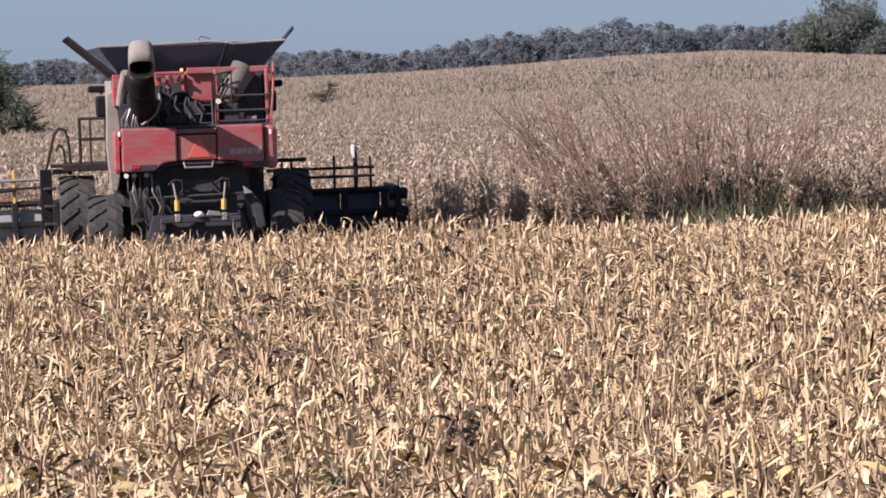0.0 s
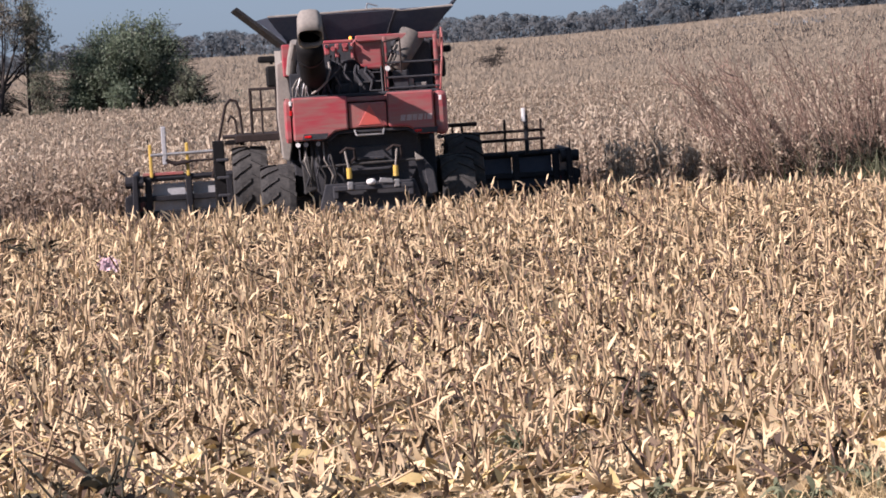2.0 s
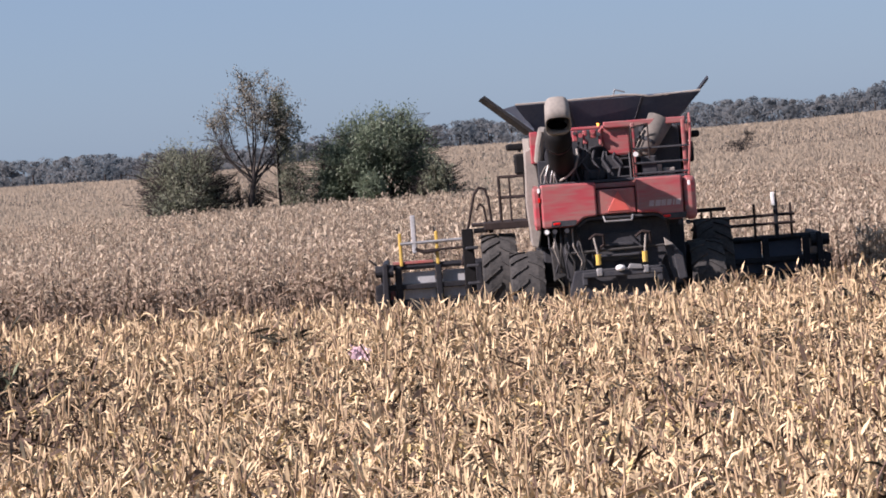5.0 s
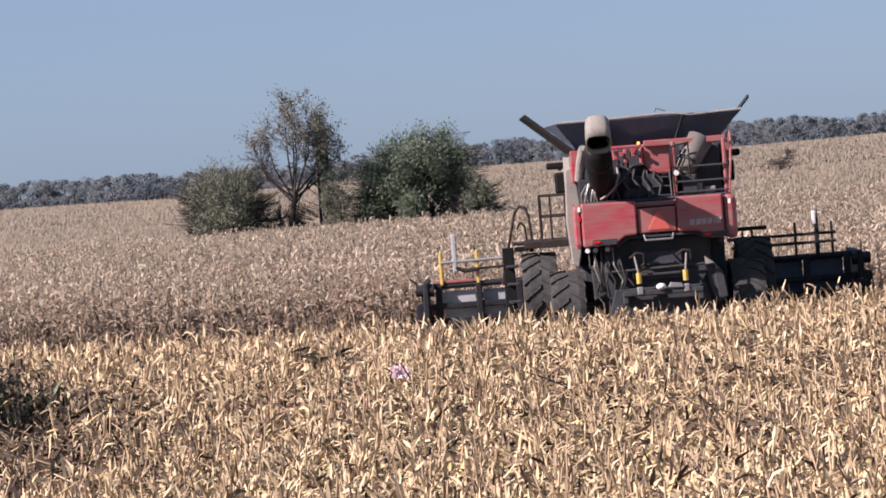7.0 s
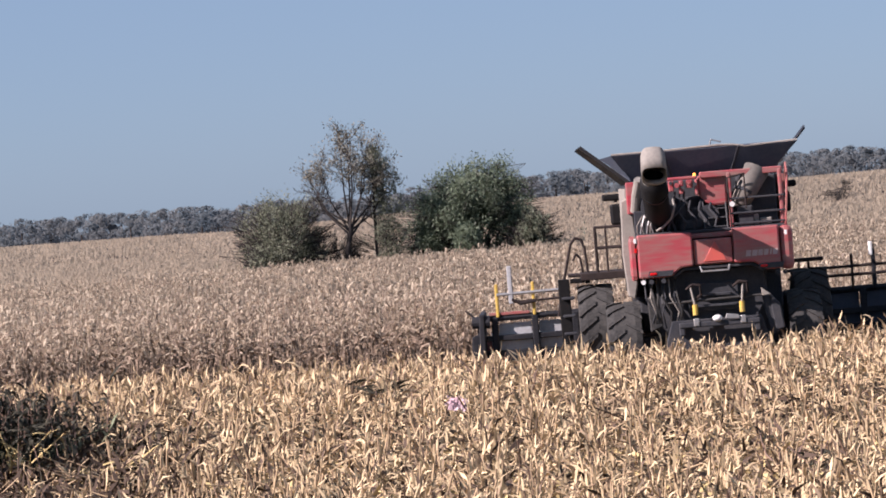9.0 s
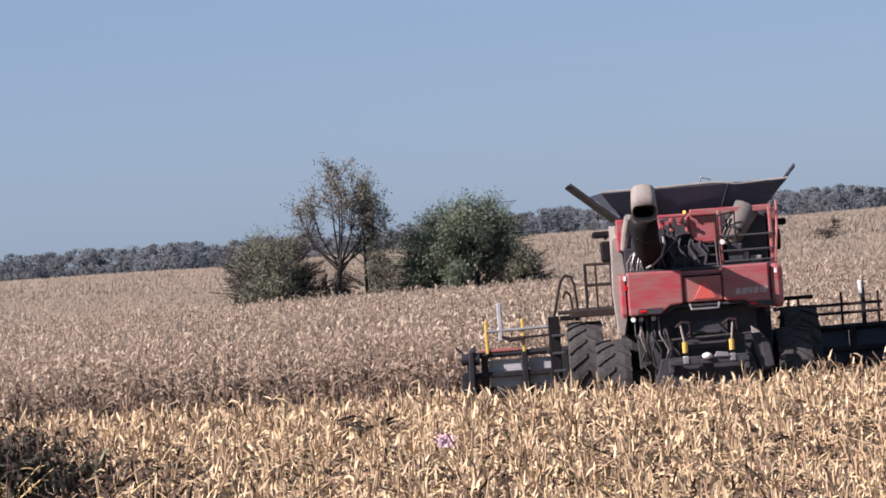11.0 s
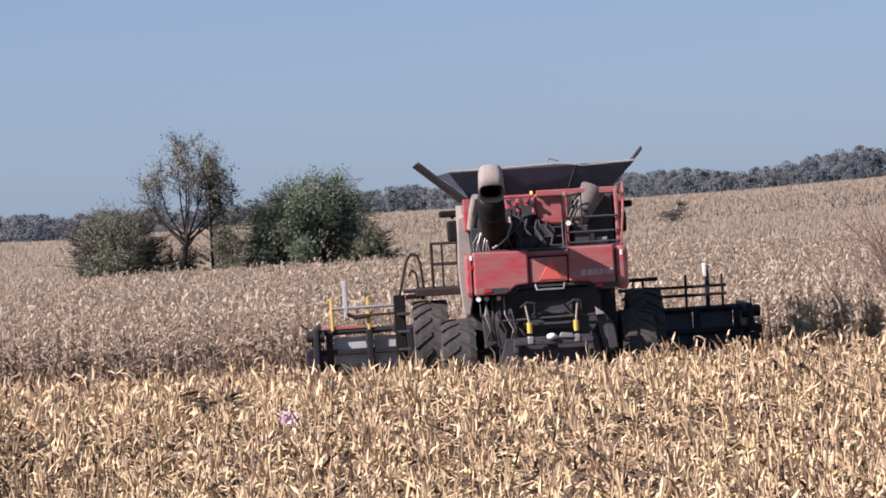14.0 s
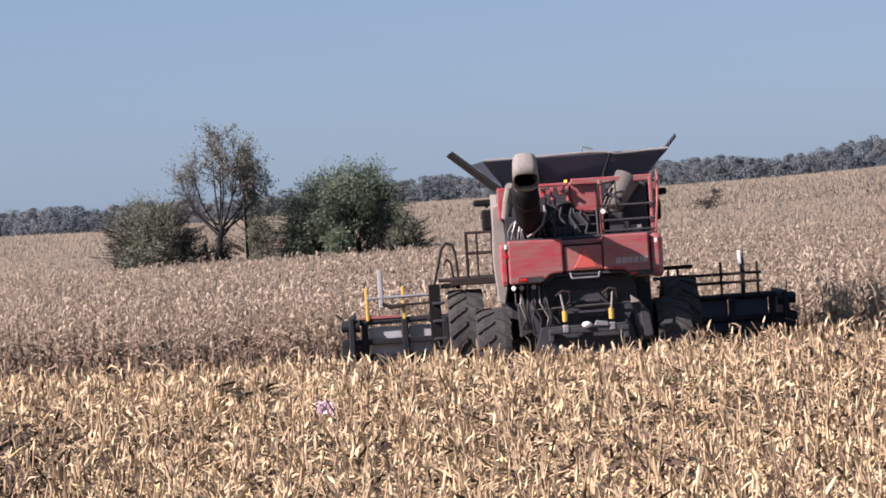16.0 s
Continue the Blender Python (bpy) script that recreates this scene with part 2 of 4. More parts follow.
def corn_edge(x):
    """Where the standing corn begins."""
    return np.where(x > 4.6, 63.9, 69.3 - 0.2 * x) + 0.35 * np.sin(x * 0.8)


def field_edge(x):
    return 26.0 - 0.33 * np.maximum(x, 0) + 0.25 * np.sin(x * 1.9) + 0.15 * np.sin(x * 4.3 + 1)


def trodden(x, y):
    """How far the weedy corner of the stubble is trodden down, 0 to 1."""
    return soft((-6.5 - x - 0.12 * np.abs(y - 43)) / 3.0) * soft((50 - y) / 4)


def stubble():
    """Cut stalks in rows, torn leaves that still stand on them, and the chopped litter between."""
    b = Bulk()
    rows = np.arange(-22, 22, 0.76)
    x, y = np.meshgrid(rows, np.arange(23.4, EDGE, 0.11))
    x, y = x.ravel() + y.ravel() * -0.06, y.ravel()
    x, y = x + rng.normal(0, 0.13, x.size), y + U(-0.06, 0.06, x.size)
    keep = (np.abs(x) < 0.245 * y + 0.6) & (U(0, 1, x.size) < 0.9) & (y > field_edge(x) + 0.2) & (y < corn_edge(x) + 0.8)
    keep &= (y > 31.5 + 0.8 * np.sin(x * 1.7)) | (x > 0.3 + 0.4 * np.sin(y)) | (U(0, 1, x.size) < 0.3)      # trampled corner by the edge
    keep &= U(0, 1, x.size) > 0.8 * trodden(x, y)
    x, y = x[keep], y[keep]
    n = len(x)
    p = np.stack([x, y, height(x, y)], 1)
    tall = U(0.14, 0.56, n)
    lean = np.stack([rng.normal(0, 0.2, n), rng.normal(0, 0.2, n), np.ones(n)], 1)
    b.tubes(p, p + lean * tall[:, None], U(0.012, 0.018, n), U(0.010, 0.015, n), 5, 1)
    for k in range(4):                     # torn sheaths and leaves on the stalks
        s = U(0.2, 1.0, n)[:, None]
        up = U(0.35, 1.5, n)
        b.strips(p + lean * tall[:, None] * s, U(0, 2 * math.pi, n), U(0.10, 0.30, n), U(0.018, 0.050, n), up, -U(-0.4, 0.8, n), 2, 0, U(-0.9, 0.9, n), [0.7, 1.0, 0.2])
    g = wedge(23.4, EDGE + 1, 66)          # litter that stands or leans
    g = g[(g[:, 1] > field_edge(g[:, 0]) + U(-0.2, 0.4, len(g))) & (g[:, 1] < corn_edge(g[:, 0]) + 1) & (U(0, 1, len(g)) > 0.7 * trodden(g[:, 0], g[:, 1]))]
    n = len(g)
    b.strips(np.column_stack([g, height(g[:, 0], g[:, 1]) + U(0.0, 0.16, n)]), U(0, 2 * math.pi, n), U(0.10, 0.30, n), U(0.016, 0.046, n),
             U(0.1, 1.6, n), -U(-0.9, 1.3, n), 2, 0, U(-1.4, 1.4, n), [0.5, 1.0, 0.15])
    g = wedge(23.0, EDGE + 1, 62)          # litter that lies
    g = g[(g[:, 1] > field_edge(g[:, 0]) - 0.5 + rng.normal(0, 0.75, len(g))) & (U(0, 1, len(g)) > 0.3 * trodden(g[:, 0], g[:, 1]))]
    n = len(g)
    b.strips(np.column_stack([g, height(g[:, 0], g[:, 1]) + U(0.01, 0.10, n)]), U(0, 2 * math.pi, n), U(0.10, 0.36, n), U(0.025, 0.075, n),
             U(-0.3, 0.7, n), U(-1.4, 1.0, n), 2, 0, U(-1.3, 1.3, n), [0.45, 1.0, 0.15])
    g = wedge(23.4, 34, 60)                # deep litter by the edge
    g = g[g[:, 1] > field_edge(g[:, 0]) - 0.2 + rng.normal(0, 0.3, len(g))]
    n = len(g)
    b.strips(np.column_stack([g, height(g[:, 0], g[:, 1]) + U(0.02, 0.14, n)]), U(0, 2 * math.pi, n), U(0.18, 0.50, n), U(0.03, 0.095, n),
             U(-0.3, 0.6, n), U(-1.6, 1.1, n), 3, 0, U(-1.2, 1.2, n), [0.35, 1.0, 0.85, 0.1])
    g = wedge(24.6, 30, 4)                 # large yellow husks by the edge
    g = g[g[:, 1] > field_edge(g[:, 0]) - 0.1]
    n = len(g)
    b.strips(np.column_stack([g, height(g[:, 0], g[:, 1]) + U(0.10, 0.2, n)]), U(0, 2 * math.pi, n), U(0.24, 0.46, n), U(0.07, 0.13, n),
             U(-0.1, 0.7, n), U(-1.4, -0.1, n), 4, 2, U(-0.9, 0.9, n), [0.35, 0.9, 1.0, 0.7, 0.08])
    g = wedge(23.6, 44, 7)                 # broad pale husks
    g = g[g[:, 1] > field_edge(g[:, 0]) - 0.2]
    n = len(g)
    b.strips(np.column_stack([g, height(g[:, 0], g[:, 1]) + U(0.04, 0.16, n)]), U(0, 2 * math.pi, n), U(0.14, 0.30, n), U(0.04, 0.09, n),
             U(-0.2, 0.9, n), U(-1.3, 0.2, n), 3, 2, U(-1.0, 1.0, n), [0.5, 1.0, 0.9, 0.25])
    g = np.concatenate([wedge(23.6, 46, 6), wedge(38, 50, 80)])     # dark leaves, thick in the weedy corner for its dark litter and shade
    corner = trodden(g[:, 0], g[:, 1])
    k = np.arange(len(g)) < 6 * 0.245 * (46 ** 2 - 23.6 ** 2) - 2
    g = g[(g[:, 1] > field_edge(g[:, 0]) - 0.1) & (k | (U(0, 1, len(g)) < corner))]
    n = len(g)
    b.strips(np.column_stack([g, height(g[:, 0], g[:, 1]) + U(0.06, 0.26, n)]), U(0, 2 * math.pi, n), U(0.12, 0.38, n), U(0.03, 0.08, n),
             U(-0.3, 1.2, n), -U(-0.3, 1.4, n), 2, 3, U(-1.2, 1.2, n), [0.7, 1.0, 0.4])
    g = wedge(23.4, EDGE, 9)               # broken stalks lying about
    g = g[g[:, 1] > field_edge(g[:, 0])]
    n = len(g)
    p = np.column_stack([g, height(g[:, 0], g[:, 1]) + U(0.03, 0.22, n)])
    h, l = U(0, 2 * math.pi, n), U(0.2, 0.7, n)
    q = p + np.stack([np.cos(h) * l, np.sin(h) * l, U(-0.1, 0.28, n)], 1)
    b.tubes(p, q, 0.011, 0.009, 4, 1)
    n = 90                                 # tall loose stalks thrown up behind the header
    x, y = U(1.6, 5.2, n), rng.normal(55.5, 1.4, n)
    p = np.stack([x, y, height(x, y)], 1)
    q = p + np.stack([rng.normal(0, 0.3, n), rng.normal(0, 0.2, n), U(0.3, 0.75, n)], 1)
    b.tubes(p, q, 0.014, 0.010, 5, 1)
    for k in range(3):
        b.strips(p + (q - p) * U(0.4, 1.0, n)[:, None], U(0, 2 * math.pi, n), U(0.1, 0.28, n), U(0.025, 0.06, n), U(0.2, 1.3, n), -U(0.0, 1.0, n), 3, 0, U(-0.6, 0.6, n))
    return tagged(b.link("corn_stubble", [HUSK, STALK, PALE, DARK_LEAF]), "pale dry cut corn stalks and chopped husks covering the soil", "stubble", kind="stuff")


def standing_corn():
    """Dry uncut corn: whole plants along the cut edge, leafy tops further back."""
    b = Bulk()
    bands = [(62.0, 84.0, 7.0, 1.0), (84.0, 135.0, 5.2, 0.45)]
    for y0, y1, dens, part_shown in bands:
        g = wedge(y0, y1, dens, 0.245, 1.0)
        if part_shown == 1:                # a thick headland row beside the header
            g = np.concatenate([g, np.stack([U(4.8, 9.2, 170), U(63.6, 65.6, 170)], 1)])
        g[:, 0] = np.round((g[:, 0] + 0.06 * g[:, 1]) / 0.76) * 0.76 - 0.06 * g[:, 1] + rng.normal(0, 0.06, len(g)) * np.clip((g[:, 1] - 62) / 4, 1, 5)
        g = g[~header_swath(g) & (g[:, 1] > corn_edge(g[:, 0]))]
        n = len(g)
        p = np.column_stack([g, height(g[:, 0], g[:, 1])])
        tall = U(1.35, 1.9, n) * np.where((p[:, 0] > 4.7) & (p[:, 1] < 66), 0.8, 1.0)
        top = p + np.column_stack([rng.normal(0, 0.1, n), rng.normal(0, 0.1, n), tall])
        b.tubes(p + (top - p) * (1 - part_shown), top, 0.013, 0.006, 3, 1)
        for k in range(10 if part_shown == 1 else 8):
            s = U(0.38 if part_shown == 1 else 0.72, 1.0, n)[:, None]
            b.strips(p + (top - p) * s, U(0, 2 * math.pi, n), U(0.13, 0.33, n) * (1.0 if part_shown == 1 else 0.85), U(0.032, 0.060, n), U(0.5, 1.45, n), -U(0.3, 2.2, n), 3 if part_shown == 1 else 2, 0 if part_shown == 1 or k % 2 else 2, U(-0.5, 0.5, n), None if part_shown == 1 else [0.6, 1.0, 0.3])
        if part_shown == 1:                # brown, limp leaves low on the plants
            for k in range(5):
                b.strips(p + (top - p) * U(0.1, 0.62, n)[:, None], U(0, 2 * math.pi, n), U(0.2, 0.45, n), U(0.03, 0.07, n), U(-0.6, 0.9, n), -U(0.4, 1.8, n), 2, 1, U(-0.7, 0.7, n), [0.6, 1.0, 0.4])
    for y0, y1, dens, size in [(135, 215, 5.5, 0.66), (215, 430, 1.4, 1.0)]:
        g = wedge(y0, y1, dens, 0.24, 2)
        n = len(g)
        z = height(g[:, 0], g[:, 1]) + U(1.42, 1.56, n)
        for k in range(3):
            b.strips(np.column_stack([g + U(-0.4, 0.4, (n, 2)) * size, z - U(0, 0.2, n)]), U(0, 2 * math.pi, n), U(0.14, 0.34, n) * size, U(0.05, 0.10, n) * size,
                     U(0.8, 1.45, n), -U(0.0, 1.0, n), 1, 2, U(-0.4, 0.4, n), [1.0, 0.6])
    return tagged(b.link("standing_corn", [CORN_LEAF, CORN_STALK, FAR_CORN]), "dry brown uncut corn standing across the field", "corn", kind="stuff")


# ---- combine and header: place ----
COMBINE_AT = pose(0.03, 59.4, 0.0, 0, 0, 3.0)


def header_swath(g):
    """True where the header stands in the corn."""
    c, s = math.cos(radians(-3.0)), math.sin(radians(-3.0))
    dx, dy = g[:, 0] - 0.03, g[:, 1] - 59.4
    lx, ly = c * dx - s * dy, s * dx + c * dy
    return (np.abs(lx) < 4.75) & (ly < 9.6)


stubble()
standing_corn()


def edge_grass():
    """Matted dry grass, finer seed stems above it, and green tufts."""
    b = Bulk()
    for dens, lo, hi, wide, low, high in ((520, 0.08, 0.24, 0.013, -0.15, 0.7), (330, 0.10, 0.30, 0.008, 0.4, 1.45)):
        g = wedge(20.6, 27, dens, 0.25, 0.6)
        g = g[g[:, 1] < field_edge(g[:, 0]) + rng.normal(-0.25, 0.45, len(g))]
        n = len(g)
        green = (np.sin(g[:, 0] * 2.1) * np.sin(g[:, 1] * 1.7 + 0.6) + U(-0.6, 0.6, n)) > 1.0
        for sel, slot in ((~green, 0), (green, 1)):
            k = g[sel]
            m = len(k)
            b.strips(np.column_stack([k, height(k[:, 0], k[:, 1]) + U(0.01, 0.05, m)]), U(0, 2 * math.pi, m), U(lo, hi, m), U(0.35, 1.0, m) * wide, U(low, high, m), -U(0, 1.1, m), 2, slot, U(-0.8, 0.8, m))
    for cx, cy, sx, sy, m, lo, hi, slot in ((4.5, 23.6, 0.75, 0.8, 1500, 0.25, 0.5, 0), (-0.65, 22.6, 0.3, 0.25, 260, 0.12, 0.28, 1), (2.0, 22.4, 0.5, 0.3, 300, 0.15, 0.32, 0)):
        k = np.stack([rng.normal(cx, sx, m), rng.normal(cy, sy, m)], 1)      # taller tufts
        b.strips(np.column_stack([k, height(k[:, 0], k[:, 1]) + 0.01]), U(0, 2 * math.pi, m), U(lo, hi, m), U(0.004, 0.011, m), U(0.7, 1.5, m), -U(0, 1.2, m), 3, slot, U(-0.8, 0.8, m))
    g = wedge(20.6, 27, 52, 0.25, 0.6)     # husks blown out of the field
    g = g[(g[:, 1] < field_edge(g[:, 0])) & (g[:, 1] > field_edge(g[:, 0]) - np.abs(rng.normal(0, 1.5, len(g))) - 0.3)]
    n = len(g)
    b.strips(np.column_stack([g, height(g[:, 0], g[:, 1]) + U(0.04, 0.12, n)]), U(0, 2 * math.pi, n), U(0.08, 0.26, n), U(0.02, 0.06, n), U(-0.2, 0.6, n), U(-0.8, 0.3, n), 2, 2, U(-1.0, 1.0, n), [0.6, 1.0, 0.4])
    return tagged(b.link("field_edge_grass", [DRY_GRASS, GREEN_GRASS, HUSK]), "short dry tan grass with green tufts along the field edge", "grass", kind="stuff")


edge_grass()


def verge():
    """The trodden strip of thatch outside the field."""
    xs, n_y = np.arange(-14, 14.1, 0.25), 70
    x, k = np.meshgrid(xs, np.linspace(0, 1, n_y))
    y = 3.0 + k * (field_edge(x) - 2.7)
    z = height(x, y) + 0.024 + 0.012 * np.sin(x * 5.1 + y * 2.2) * np.sin(y * 4.3 - x) * (k < 0.98)
    n = len(xs)
    quads = np.array([[j * n + i, j * n + i + 1, (j + 1) * n + i + 1, (j + 1) * n + i] for j in range(n_y - 1) for i in range(n - 1)])
    s = Bulk()
    s.put(np.stack([x, y, z], 2).reshape(1, -1, 3), quads, 0)
    tagged(s.link("verge", [THATCH]), "trodden tan thatch and soil along the field edge", "ground", kind="structure")


verge()


# ---- parts ----
def part(name, bm, material, parent, label="", smooth=False):
    me = bpy.data.meshes.new(name)
    bm.to_mesh(me)
    bm.free()
    me.materials.append(material)
    if smooth:
        for f in me.polygons:
            f.use_smooth = True
    ob = new(name, me)
    ob.parent = parent
    if label:
        ob["label"] = label
    return ob


def box(bm, x0, x1, y0, y1, z0, z1, bev=0.02, m=None):
    r = bmesh.ops.create_cube(bm, size=1, matrix=Matrix.Translation(((x0 + x1) / 2, (y0 + y1) / 2, (z0 + z1) / 2)) @ Matrix.Diagonal((x1 - x0, y1 - y0, z1 - z0, 1)))
    if bev:
        es = list({e for v in r["verts"] for e in v.link_edges})
        bmesh.ops.bevel(bm, geom=es, offset=bev, segments=2, affect="EDGES", profile=0.5)
    return bm


def boxes(*dims, bev=0.02):
    bm = bmesh.new()
    for d in dims:
        box(bm, *d, bev=bev)
    return bm


def rod(bm, p, q, r0, r1=None, sides=10):
    p, q = Vector(p), Vector(q)
    d = q - p
    m = Matrix.Translation((p + q) / 2) @ d.to_track_quat("Z", "Y").to_matrix().to_4x4()
    bmesh.ops.create_cone(bm, cap_ends=True, segments=sides, radius1=r0, radius2=r0 if r1 is None else r1, depth=d.length, matrix=m)
    return bm


def bent(points, r, sides=10):
    """A bar through points, with balls at the bends."""
    bm = bmesh.new()
    for p, q in zip(points, points[1:]):
        rod(bm, p, q, r, sides=sides)
    for p in points[1:-1]:
        bmesh.ops.create_icosphere(bm, subdivisions=1, radius=r * 1.04, matrix=Matrix.Translation(p))
    return bm


def plate(outline, y0, y1, bev=0.025):
    """A plate of a given outline in x, z between two depths."""
    bm = bmesh.new()
    a = [bm.verts.new((x, y0, z)) for x, z in outline]
    b = [bm.verts.new((x, y1, z)) for x, z in outline]
    bm.faces.new(a)
    bm.faces.new(b[::-1])
    for i in range(len(a)):
        j = (i + 1) % len(a)
        bm.faces.new((a[i], b[i], b[j], a[j]))
    bmesh.ops.recalc_face_normals(bm, faces=bm.faces)
    if bev:
        bmesh.ops.bevel(bm, geom=list(bm.edges), offset=bev, segments=2, affect="EDGES", profile=0.5)
    return bm


def sheet(corners, thick=0.04):
    """A thick sheet through four corners."""
    bm = bmesh.new()
    c = [Vector(p) for p in corners]
    n = (c[1] - c[0]).cross(c[3] - c[0]).normalized() * thick / 2
    a = [bm.verts.new(p - n) for p in c]
    b = [bm.verts.new(p + n) for p in c]
    bm.faces.new(a[::-1])
    bm.faces.new(b)
    for i in range(4):
        j = (i + 1) % 4
        bm.faces.new((a[i], a[j], b[j], b[i]))
    bmesh.ops.recalc_face_normals(bm, faces=bm.faces)
    return bm


def thing(name, m, label, category, group=""):
    ob = tagged(new(name), label, category, group)
    ob.matrix_world = m
    return ob


# ---- combine harvester ----
def wheel(parent, x, y, r, w, side, lugs):
    """A tractor tyre with slanting lugs on a dished rim; the axle runs along x."""
    hub = new("wheel")
    hub.parent = parent
    hub.location = (x, y, r)
    bm = bmesh.new()
    prof = [(0.55, -0.42), (0.80, -0.50), (0.93, -0.47), (0.965, -0.30), (0.965, 0.30), (0.93, 0.47), (0.80, 0.50), (0.55, 0.42)]
    n = 40
    ring = [[bm.verts.new((a * w, math.cos(t) * k * r, math.sin(t) * k * r)) for k, a in prof] for t in (2 * math.pi * i / n for i in range(n))]
    for i in range(n):
        for j in range(len(prof)):
            k = (j + 1) % len(prof)
            bm.faces.new((ring[i][j], ring[(i + 1) % n][j], ring[(i + 1) % n][k], ring[i][k]))
    bmesh.ops.recalc_face_normals(bm, faces=bm.faces)
    part("tyre", bm, RUBBER, hub, "black lugged tyre grey with dust")
    for s in (-1, 1):                          # slanting lugs, each half set off from the other
        bm = bmesh.new()
        vs = []
        for a, dt in ((0.02, 0.0), (0.28, 0.14), (0.49, 0.26)):
            for rr in (0.90 if a > 0.4 else 0.955, 0.985 if a > 0.4 else 1.0):
                for wd in (-0.045, 0.045):
                    vs.append(bm.verts.new((s * a * w, math.cos(dt + wd) * rr * r, math.sin(dt + wd) * rr * r)))
        for k in (0, 4):
            for q in ((0, 1, 5, 4), (2, 6, 7, 3), (0, 4, 6, 2), (1, 3, 7, 5)):
                bm.faces.new([vs[k + j] for j in q])
        bm.faces.new([vs[j] for j in (8, 9, 11, 10)])
        bm.faces.new([vs[j] for j in (0, 2, 3, 1)])
        bmesh.ops.recalc_face_normals(bm, faces=bm.faces)
        first = part("lug", bm, RUBBER, hub)
        for i in range(lugs):
            o = first if i == 0 else new("lug", first.data)
            o.parent = hub
            o.rotation_euler = (2 * math.pi * (i + (0.5 if s > 0 else 0)) / lugs, 0, 0)
    bm = bmesh.new()
    rod(bm, (-0.36 * w, 0, 0), (0.36 * w, 0, 0), 0.57 * r, sides=28)
    rod(bm, (side * 0.30 * w, 0, 0), (side * 0.46 * w, 0, 0), 0.22 * r, 0.16 * r, sides=16)
    for i in range(8):
        t = 2 * math.pi * i / 8
        rod(bm, (side * 0.36 * w, math.cos(t) * 0.3 * r, math.sin(t) * 0.3 * r), (side * 0.40 * w, math.cos(t) * 0.3 * r, math.sin(t) * 0.3 * r), 0.03, sides=6)
    part("rim", bm, DUSTY, hub, "dust-covered steel rim")
    return hub


def combine():
    c = thing("combine_harvester", COMBINE_AT, "red dusty combine harvester driving into uncut corn, tank flaps open", "harvester")
    # tail hood: three panels and two wrapped corners
    left = [(-1.40, 2.95), (-0.36, 2.93), (-0.36, 2.30), (-0.60, 2.28), (-0.80, 2.13), (-1.40, 2.13)]
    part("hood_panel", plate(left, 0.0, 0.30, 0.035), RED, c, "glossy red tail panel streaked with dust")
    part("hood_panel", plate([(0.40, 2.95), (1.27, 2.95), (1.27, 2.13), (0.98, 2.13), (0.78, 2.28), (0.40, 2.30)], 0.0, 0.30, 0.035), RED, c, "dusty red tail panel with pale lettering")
    part("hood_centre_panel", plate([(-0.34, 2.78), (0.38, 2.78), (0.38, 2.31), (-0.34, 2.31)], 0.05, 0.30, 0.025), DARK_RED, c, "dull dusty red centre panel")
    for s in (-1, 1):
        x0, x1 = sorted((s * (1.42 if s < 0 else 1.285), s * 1.53))
        bm = boxes((x0, x1, 0.06, 1.15, 2.10, 2.93), bev=0.09)
        part("hood_corner", bm, RED, c)
    part("hood_top", boxes((-1.38, 1.38, 0.32, 1.6, 2.80, 2.90)), DARK_RED, c)
    part("hood_lip", bent([(-0.75, 0.10, 2.12), (-0.55, 0.10, 2.25), (0.75, 0.10, 2.25), (0.95, 0.10, 2.12)], 0.03, 6), BLACK, c)
    tri = plate([(-0.17, 2.36), (0.27, 2.36), (0.05, 2.74)], 0.02, 0.045, 0.008)
    t = part("slow_vehicle_triangle", tri, ORANGE, c, "orange warning triangle")
    part("triangle_border", plate([(-0.22, 2.335), (0.32, 2.335), (0.05, 2.79)], 0.035, 0.048, 0), DARK_RED, t)
    for x, wd in ((0.62, 0.09), (0.735, 0.10), (0.85, 0.085), (0.955, 0.085), (1.07, 0.03), (1.12, 0.09)):
        part("lettering_bar", plate([(x, 2.40), (x + wd, 2.40), (x + wd + 0.02, 2.51), (x + 0.02, 2.51)], -0.008, 0.004, 0), LETTER, c)
    for x in (-1.00, 1.08):
        l = part("tail_lamp", boxes((x - 0.20, x - 0.06, -0.02, 0.05, 2.175, 2.23), bev=0.02), LAMP_RED, c, "small red tail lamp in a dark slot")
        part("lamp_frame", plate([(x - 0.24, 2.15), (x + 0.22, 2.15), (x + 0.25, 2.255), (x - 0.21, 2.255)], -0.005, 0.02, 0.004), BLACK, l)
    for x in (-1.33, -1.18, -0.95, 1.2, 1.34):
        part("marker_lamp", rod(bmesh.new(), (x, 0.02, 2.06), (x, 0.10, 2.06), 0.045), WHITE if x == -1.33 else BLACK, c)
    for x, z in ((-1.43, 2.80), (-1.43, 2.62), (1.40, 2.75)):
        part("reflector", boxes((x - 0.025, x + 0.025, -0.005, 0.03, z, z + 0.09), bev=0.008), LAMP_RED if z < 2.7 else WHITE, c)
    # chassis and dark works under the hood
    part("chassis", boxes((-1.05, 1.05, 1.1, 7.0, 0.95, 2.10), (-1.28, 1.28, 1.6, 5.6, 2.0, 3.3), (-0.8, 0.8, 0.5, 1.5, 1.75, 2.75)), BLACK, c, "black dusty chassis")
    for s in (-1, 1):
        part("side_frame", boxes((min(s * 1.06, s * 1.42), max(s * 1.06, s * 1.42), 2.3, 5.4, 1.05, 2.25)), BLACK, c)
    part("rear_axle", boxes((-1.5, 1.5, 1.25, 1.6, 0.68, 0.95)), BLACK, c)
